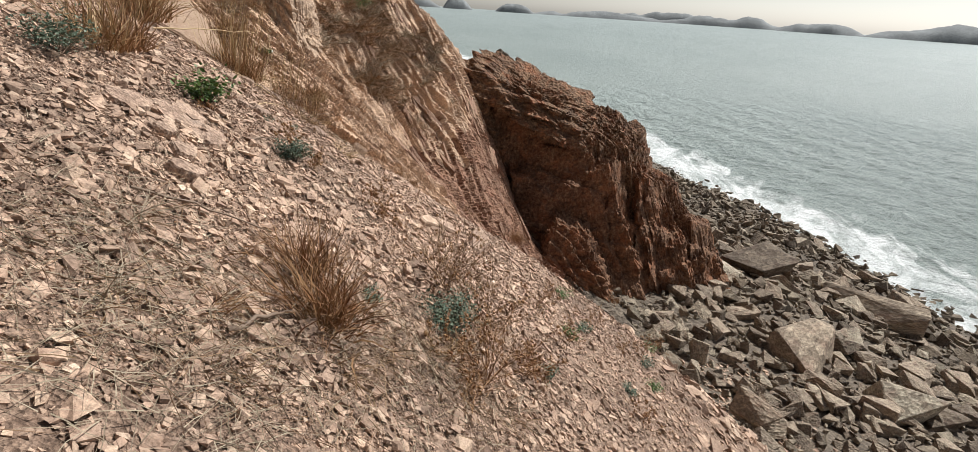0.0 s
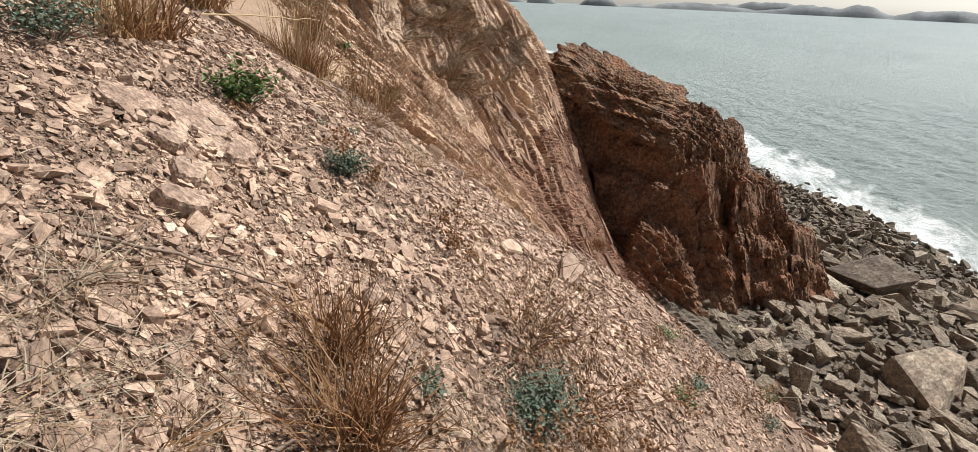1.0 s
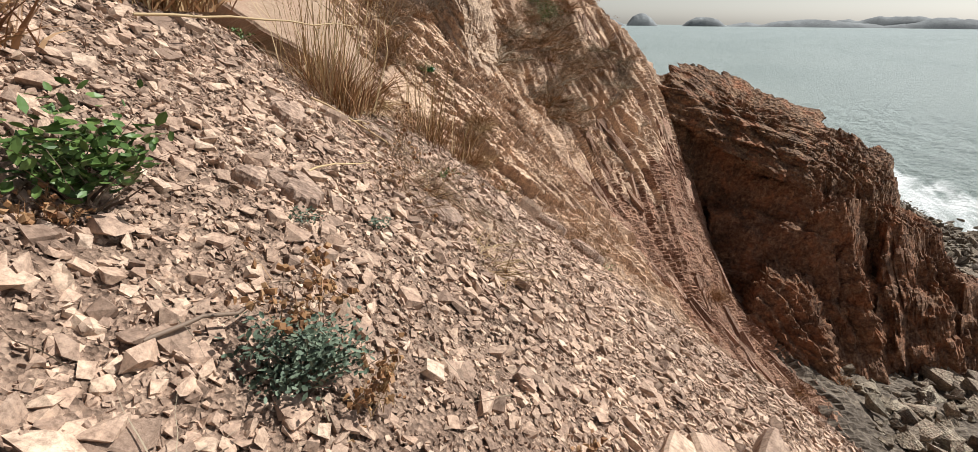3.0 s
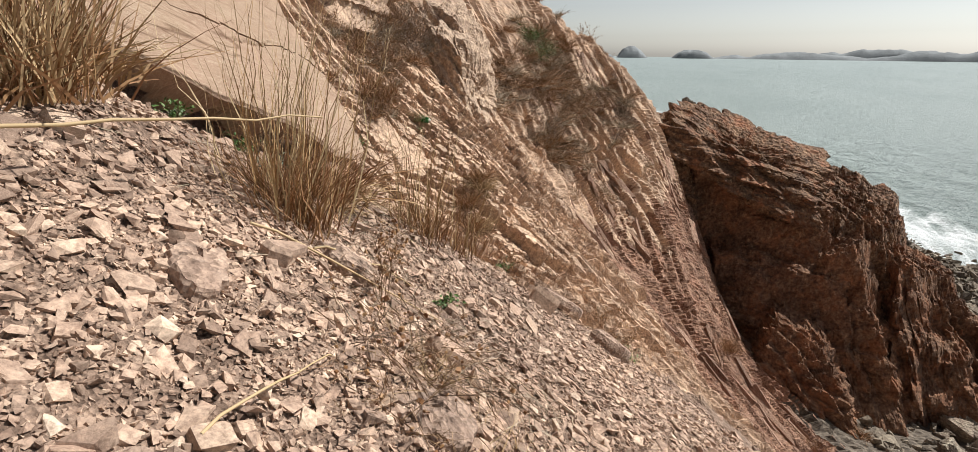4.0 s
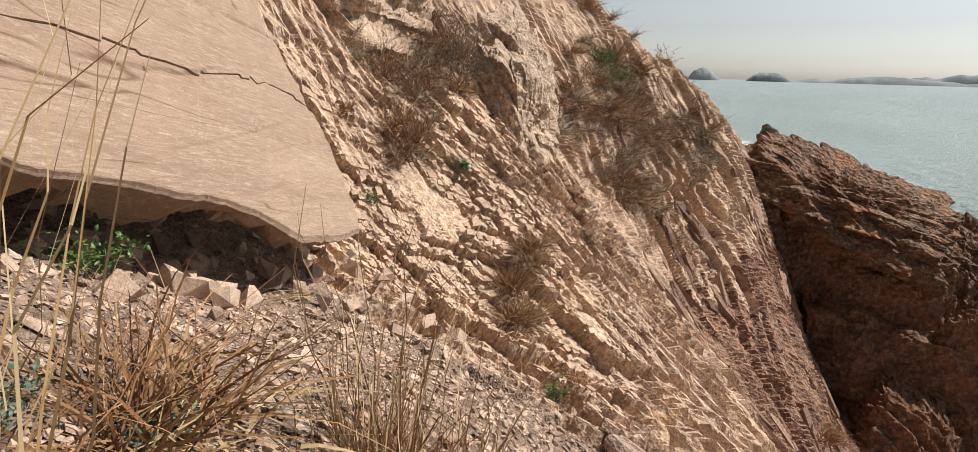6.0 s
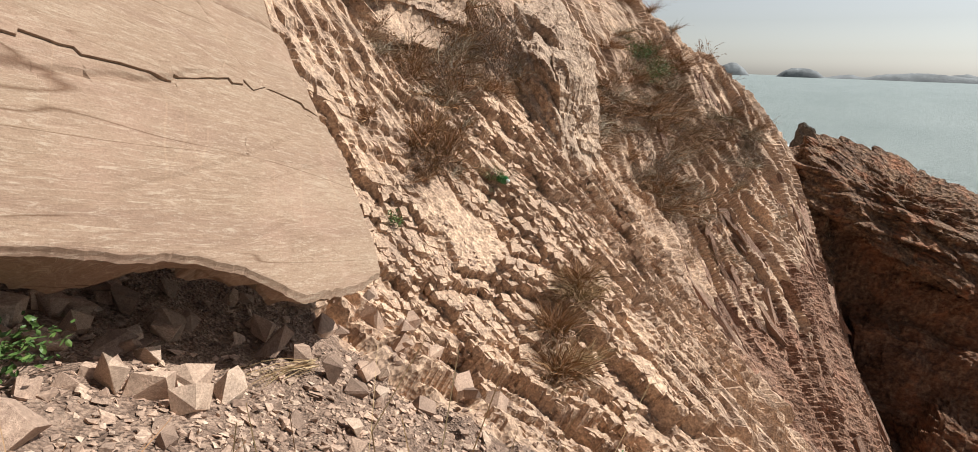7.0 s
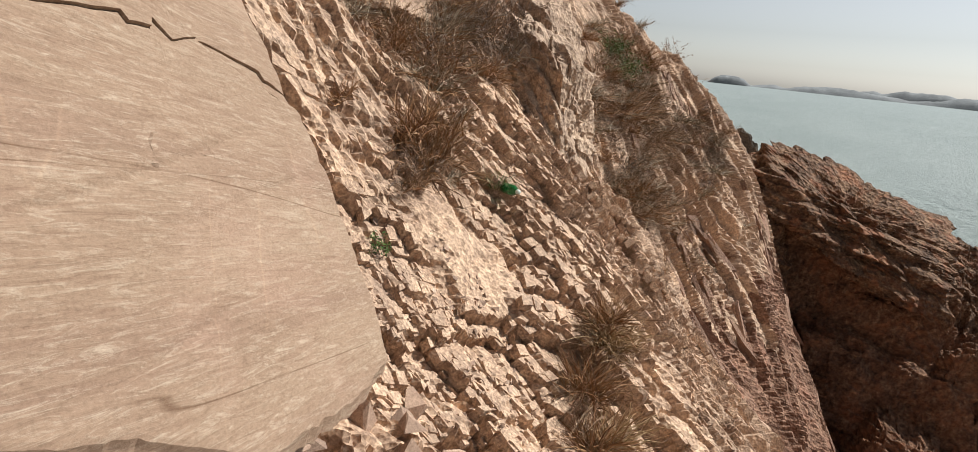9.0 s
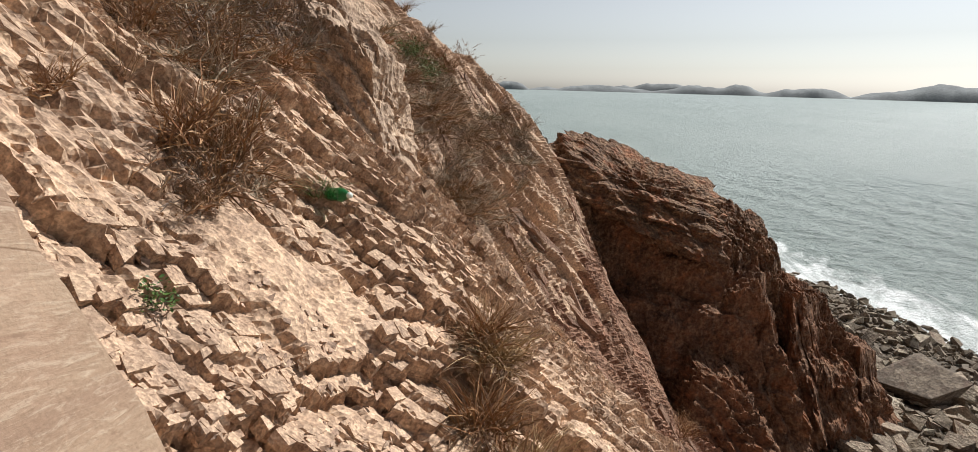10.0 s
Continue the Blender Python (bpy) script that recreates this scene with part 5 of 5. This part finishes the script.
for i, (x, y) in enumerate(((0.7, 3.4), (1.2, 4.5), (1.6, 4.6), (0.6, 4.1), (2.0, 5.2), (2.6, 6.4), (1.4, 3.2))):
    weed(x, y, "rust brown dry weed on the scree", 0.28, 10, 0.6, 4, 0.004, rust_mat if i % 2 else weed_mat, 40 + i, 120)
weed(-0.61, 3.4, "thin brown dry weed on the scree", 0.26, 6, 0.3, 5, 0.003, weed_mat, 50, 120)
weed(-0.57, 3.28, "thin brown dry weed on the scree", 0.18, 6, 0.3, 5, 0.003, weed_mat, 51, 120)
bush(-1.45, 3.72, "small green sprig in the scree", 0.07, 0.06, 110, 0.014, sage_mat, 10, 52)
bush(-1.38, 4.0, "small green sprig in the scree", 0.06, 0.06, 90, 0.014, sage_mat, 10, 53)
for i, (x, y) in enumerate(((-1.25, 4.5), (-1.15, 4.4), (-1.5, 4.6))):
    grass_tuft(x, y, "flattened yellow straw tuft by a flat stone", 0.2, 60, 0.09, 1.2, 0.004, 0.5, straw_mat, seed=55 + i, tint=straw_mat)

for i, (x, y) in enumerate(((-1.05, 1.35), (-0.85, 1.55), (-0.7, 1.3), (-1.2, 1.75), (-0.95, 1.95), (-0.35, 1.85), (-0.2, 2.0), (0.0, 1.9), (-0.45, 1.6), (0.2, 2.05))):
    grass_tuft(x, y, "flattened dry grass lying over the scree", 0.22, 70, 0.1, 1.5, 0.004, 0.6, (old_straw_mat, rust_mat, weed_mat)[i % 3], seed=170 + i, tint=weed_mat)

# a tangle of brown twigs over the scree
for i, (x, y) in enumerate(((-1.58, 4.62), (-1.48, 4.55), (-1.52, 4.42), (-1.58, 4.78), (-1.44, 4.36), (-1.66, 4.5))):
    weed(x, y, "low tangle of thin brown twigs on the scree", 0.3, 10, 1.5, 4, 0.0032, (weed_mat, twig_mat)[i % 2], 200 + i, 20, "dry_twigs")

# by the slab
grass_tuft(-2.72, 4.52, "large straw coloured dry grass tuft above the scree", 0.8, 260, 0.16, 0.2, 0.008, 0.3, straw_mat, seed=56, tint=rust_mat)
grass_tuft(-2.86, 4.72, "large straw coloured dry grass tuft above the scree", 0.75, 200, 0.14, 0.2, 0.008, 0.3, rust_mat, seed=57, tint=straw_mat)
reed_clump(-2.20, 5.03, "clump of tall dry straw grass on the scree", 1.05, 75, 60, (0.12, 0.05), 0.17)
reed_clump(-2.36, 5.12, "clump of tall dry straw grass on the scree", 0.95, 50, 61, (0.0, 0.05), 0.15)
reed_clump(-2.16, 6.05, "clump of tall dry straw grass at the scree edge", 0.85, 55, 62, (0.02, 0.05), 0.16)
reed_clump(-2.02, 6.25, "clump of tall dry straw grass at the scree edge", 0.6, 26, 63, (0.1, 0.05), 0.14)
grass_tuft(-2.52, 5.63, "curled orange brown dry grass tuft below the slab", 0.5, 340, 0.2, 0.4, 0.009, 0.8, rust_mat, seed=64, tint=straw_mat)
bush(-2.55, 5.40, "sage green low shrub under dry grass", 0.16, 0.14, 520, 0.018, sage_mat, 26, 66)
bush(-2.45, 5.66, "sage green low shrub under dry grass", 0.12, 0.1, 300, 0.018, sage_mat, 20, 67)
bush(-3.45, 6.12, "green leafy plant under the slab edge", 0.2, 0.22, 330, 0.026, green_mat, 24, 68)
bush(-3.2, 5.5, "green leafy plant under the slab edge", 0.16, 0.14, 240, 0.022, green_mat, 20, 69)
bush(-1.68, 5.31, "bright green grassy sprout in the scree", 0.09, 0.07, 130, 0.02, green_mat, 14, 70)
bush(-2.26, 8.25, "small dark green shrub at the foot of the rock", 0.12, 0.16, 300, 0.02, green_mat, 20, 71)
weed(-2.15, 8.2, "brown dry weed at the foot of the rock", 0.25, 10, 0.5, 4, 0.003, weed_mat, 72, 160)
weed(-1.73, 4.84, "thin dark dry weed stalks in the scree", 0.3, 8, 0.2, 3, 0.004, weed_mat, 73, 40)
weed(-1.8, 4.95, "thin dark dry weed stalks in the scree", 0.26, 6, 0.2, 3, 0.004, weed_mat, 74, 40)
for i, (x, y) in enumerate(((-2.85, 8.8), (-2.78, 8.95), (-2.95, 9.05), (-2.9, 9.4), (-2.95, 9.5))):
    tuft = grass_tuft(x, y, "round brown dry grass cushion on the rock", 0.40 - 0.03 * i, 220, 0.12, 0.5, 0.008, 0.5, (rust_mat, straw_mat)[i % 2], seed=80 + i, tint=weed_mat)
    tuft.location.z += 0.05
weed(-1.09, 7.9, "brown twiggy bush at the scree edge", 0.32, 16, 0.6, 5, 0.004, weed_mat, 84, 160)
bush(-1.02, 7.86, "olive green twiggy shrub at the scree edge", 0.2, 0.2, 260, 0.018, green_mat, 20, 85)
weed(-1.17, 8.1, "brown twiggy bush on the rock edge", 0.35, 14, 0.6, 5, 0.004, weed_mat, 86, 160)

# a pale dry sprig in the hollow, and a broken stalk lying across the tall clump
sprig = thing("dry_sprig", on_slope(-3.42, 7.15), "pale dry grass sprig lying on the rubble", "dry grass")
g2 = np.random.default_rng(88)
ways = np.array([-0.12, -1.0, 0.42]) + g2.normal(0, 0.13, (34, 3))
part("foliage", mesh_of("foliage", *ribbons(g2.normal(0, 0.012, (34, 3)) + np.array([0.03, 0, 0.05]), ways, g2.uniform(0.22, 0.5, 34), np.full(34, 0.004), 0.5, g2, 5), straw_mat), sprig)

# rock slope ahead
bush(-4.04, 8.6, "small dark green plant in a rock corner", 0.12, 0.1, 200, 0.018, green_mat, 16, 90)
grass_tuft(-3.88, 9.85, "green and brown grass tuft below a bottle", 0.2, 120, 0.06, 0.4, 0.004, 0.4, green_mat, seed=91, tint=rust_mat)
grass_tuft(-3.98, 9.75, "brown grass tuft in a rock joint", 0.22, 90, 0.07, 0.5, 0.005, 0.5, rust_mat, seed=92)
for i, (x, y) in enumerate(((-2.95, 9.95), (-2.9, 9.7), (-2.85, 9.35), (-2.78, 9.15))):
    grass_tuft(x, y, "sparse dry straw tuft in a rock joint", 0.22, 60, 0.08, 0.5, 0.004, 0.5, straw_mat, seed=95 + i, tint=weed_mat)

# thick dry growth on the upper slope: a few clumps built once, then copied
growth = np.random.default_rng(19)
clumps = []
for i in range(5):
    clumps.append(grass_tuft(-4.5 - 0.1 * i, 10.0 + 0.25 * i, "matted brown dry grass on the upper slope", 0.34, 130, 0.16, 0.6, 0.010, 0.7, (old_straw_mat, rust_mat, weed_mat)[i % 3], seed=110 + i, tint=(rust_mat, weed_mat)[i % 2]))
for i in range(3):
    clumps.append(weed(-4.4 - 0.15 * i, 10.6 + 0.3 * i, "brown twiggy undergrowth on the upper slope", 0.36, 16, 0.7, 4, 0.007, (weed_mat, twig_mat)[i % 2], 120 + i, 60, "twiggy_bush"))
for cx, cy, rx, ry, count in ((-4.65, 10.1, 0.3, 0.6, 20), (-4.8, 11.1, 0.4, 0.8, 26), (-4.40, 9.7, 0.12, 0.35, 9), (-5.3, 10.4, 0.4, 0.8, 14), (-4.14, 9.3, 0.08, 0.2, 7)):
    for _ in range(count):
        x, y = cx + rx * growth.normal() * 0.7, cy + ry * growth.normal() * 0.7
        q = growth.uniform(0.6, 1.15)
        got = copy_thing(clumps[growth.integers(len(clumps))], pose(*on_slope(x, y), growth.normal() * 14, growth.normal() * 14 + 18, growth.uniform(0, 360)))
        got.scale = (q, q, q)
# farther cushions
for cx, cy, rx, ry, count, low, high in ((-3.45, 17.2, 0.6, 0.7, 56, 1.2, 2.0), (-3.5, 19.8, 0.8, 1.2, 56, 1.0, 2.0), (-4.6, 19.6, 0.6, 1.5, 48, 1.2, 2.2), (-4.9, 16.8, 0.5, 1.5, 34, 1.0, 2.0), (-2.4, 21.6, 0.6, 0.8, 22, 0.8, 1.6), (-5.3, 14.6, 0.5, 1.0, 16, 1.0, 1.8), (-5.2, 21.5, 0.8, 1.2, 18, 1.0, 2.0)):
    for _ in range(count):
        x, y = cx + rx * growth.normal() * 0.7, cy + ry * growth.normal() * 0.7
        q = growth.uniform(low, high)
        got = copy_thing(clumps[growth.integers(len(clumps))], pose(*on_slope(x, y), growth.normal() * 12, growth.normal() * 12 + 15, growth.uniform(0, 360)))
        got.scale = (q, q, q * 0.8)
for i, (x, y) in enumerate(((-4.6, 19.4), (-4.5, 20.2), (-4.9, 19.9))):
    bush(x, y, "olive green shrub on the upper slope", 0.7, 0.6, 900, 0.05, green_mat, 50, 140 + i)
for i, (x, y) in enumerate(((-4.55, 11.25), (-4.72, 11.5), (-4.4, 11.05))):
    weed(x, y, "bare dark twiggy bush beside a pale outcrop", 0.6, 18, 0.6, 5, 0.008, twig_mat, 150 + i, 0, "bare_bush")
for i, (x, y) in enumerate(((1.3, 17.1), (1.1, 16.6), (5.6, 19.5), (7.2, 15.9), (3.5, 16.5))):
    grass_tuft(x, y, "orange brown dry grass at the cliff foot", 0.5, 160, 0.25, 0.4, 0.012, 0.4, rust_mat, seed=160 + i)

# straw litter lying on the scree
lit = np.random.default_rng(33)


def litter(count, cx, cy, rx, ry, long):
    x, y = cx + rx * lit.normal(0, 0.6, count), cy + ry * lit.normal(0, 0.6, count)
    nrm = ground_normals(x, y, 0.1)
    way = np.cross(nrm, lit.normal(0, 1, (count, 3))) + nrm * lit.normal(0.03, 0.06, (count, 1))
    root = np.stack([x, y, ground_z(x, y)], 1) + nrm * lit.uniform(0.012, 0.04, (count, 1))
    return ribbons(root, way, long * lit.uniform(0.4, 1.0, count), np.full(count, 0.003), 0.05, lit, 4)


straw = new("straw_litter", mesh_of("straw_litter", *join(
    litter(800, -1.0, 1.5, 0.6, 0.5, 0.24), litter(500, -0.2, 2.0, 0.4, 0.4, 0.24), litter(350, -0.7, 1.15, 0.5, 0.3, 0.24), litter(160, -1.4, 4.9, 0.35, 0.3, 0.22),
    litter(240, -2.3, 5.4, 0.45, 0.6, 0.3), litter(140, -2.35, 6.3, 0.35, 0.35, 0.22), litter(120, 0.8, 3.8, 0.8, 0.9, 0.25), litter(150, -1.0, 2.7, 0.6, 0.7, 0.2)), old_straw_mat))
tagged(straw, "dry straw stalks strewn over the scree", "straw", kind="stuff")

dead = new("dead_grass", mesh_of("dead_grass", *join(
    litter(450, -0.85, 1.45, 0.6, 0.45, 0.2), litter(350, -0.2, 1.95, 0.5, 0.4, 0.2), litter(400, 0.1, 2.5, 0.4, 0.4, 0.18), litter(300, -1.5, 4.7, 0.25, 0.3, 0.18)), weed_mat))
tagged(dead, "brown dead grass matted between the stones", "dead grass", kind="stuff")

# ---- small things ----
def tube(points, radius, sides=7, taper=0.4):
    """A rounded stick along points."""
    p = np.asarray(points, float)
    n = len(p)
    way = np.gradient(p, axis=0)
    way /= np.linalg.norm(way, axis=1, keepdims=True)
    a = np.cross(way, np.array([0.13, 0.21, 0.97]))
    a /= np.linalg.norm(a, axis=1, keepdims=True)
    c = np.cross(way, a)
    ang = np.linspace(0, 2 * math.pi, sides, endpoint=False)
    r = radius * np.linspace(1, taper, n)
    ring = p[:, None] + r[:, None, None] * (a[:, None] * np.cos(ang)[None, :, None] + c[:, None] * np.sin(ang)[None, :, None])
    f = []
    for i in range(n - 1):
        for j in range(sides):
            k = (j + 1) % sides
            f.append((i * sides + j, i * sides + k, (i + 1) * sides + k, (i + 1) * sides + j))
    return ring.reshape(-1, 3), np.array(f)


def stick(a, b, radius, label, sag=0.0, seed=0, mat=None):
    gen = np.random.default_rng(seed)
    a, b = np.array(a), np.array(b)
    t = np.linspace(0, 1, 9)[:, None]
    p = a + (b - a) * t + gen.normal(0, 0.006, (9, 3)) - np.array([0, 0, sag]) * np.sin(t * math.pi)
    return tagged(new("stick", mesh_of("stick", *tube(p, radius), mat or straw_mat, soft=True)), label, "stick", "sticks on the slope")


def ground_stick(x0, y0, x1, y1, radius, label, seed, mat=None, lift=0.03):
    p, q = Vector(on_slope(x0, y0)), Vector(on_slope(x1, y1))
    return stick(p + Vector((0, 0, lift)), q + Vector((0, 0, lift)), radius, label, -0.02, seed, mat)


ground_stick(-1.62, 3.98, -1.62, 4.42, 0.004, "thin pale stick lying on the scree", 1)
ground_stick(-2.1, 4.7, -1.6, 5.05, 0.005, "pale bent stick lying on the scree", 2)
ground_stick(-1.25, 1.9, -0.85, 2.2, 0.006, "thin grey stick lying on the scree", 3, twig_mat)
ground_stick(-0.72, 1.45, -0.62, 1.75, 0.010, "short grey stick lying on the scree", 4, twig_mat)
ground_stick(-1.3, 3.1, -1.22, 3.5, 0.005, "thin brown stick lying on the scree", 5, twig_mat)
ground_stick(-2.0, 4.85, -1.8, 5.25, 0.005, "thin pale stick lying on the scree", 6)

leaning = stick((-2.36, 4.10, 7.78), (-1.99, 4.97, 7.72), 0.006, "pale broken reed stalk caught in a grass clump", 0.0, 9)

# green bottle on a rock ledge
bottle_mat, n, l, b = material("green_plastic", 0.12)
b.inputs["Base Color"].default_value = (0.01, 0.22, 0.05, 1)
b.inputs["Transmission Weight"].default_value = 0.55
l.new(ramp(n, l, noise_node(n, l, coords(n, l), 40, 3), (0.3, (0.006, 0.16, 0.035)), (0.7, (0.02, 0.30, 0.08))), b.inputs["Base Color"])
cap_mat = material("white_cap", 0.4)[0]
cap_mat.node_tree.nodes["Principled BSDF"].inputs["Base Color"].default_value = (0.55, 0.6, 0.55, 1)


def lathe(profile, sides=24):
    r = np.array(profile)
    ang = np.linspace(0, 2 * math.pi, sides, endpoint=False)
    v = np.stack([np.outer(r[:, 1], np.cos(ang)), np.outer(r[:, 1], np.sin(ang)), np.outer(r[:, 0], np.ones(sides))], -1).reshape(-1, 3)
    f = []
    for i in range(len(r) - 1):
        for j in range(sides):
            k = (j + 1) % sides
            f.append((i * sides + j, i * sides + k, (i + 1) * sides + k, (i + 1) * sides + j))
    return v, np.array(f)


bottle = thing("bottle", (0, 0, 0), "empty green bottle lying on a rock ledge", "bottle")
bx, by = -3.77, 9.85
bottle.matrix_basis = pose(bx - 0.05, by, on_slope(bx, by)[2] + 0.03, 82, 8, 40)
part("body", mesh_of("body", *lathe([(0, 0.001), (0.0, 0.030), (0.008, 0.036), (0.06, 0.037), (0.075, 0.034), (0.09, 0.037), (0.15, 0.037), (0.19, 0.026), (0.215, 0.014), (0.235, 0.013)]), bottle_mat, soft=True), bottle)
part("cap", mesh_of("cap", *lathe([(0.228, 0.0155), (0.245, 0.0155), (0.246, 0.001)]), cap_mat, soft=True), bottle, "small pale screw cap")
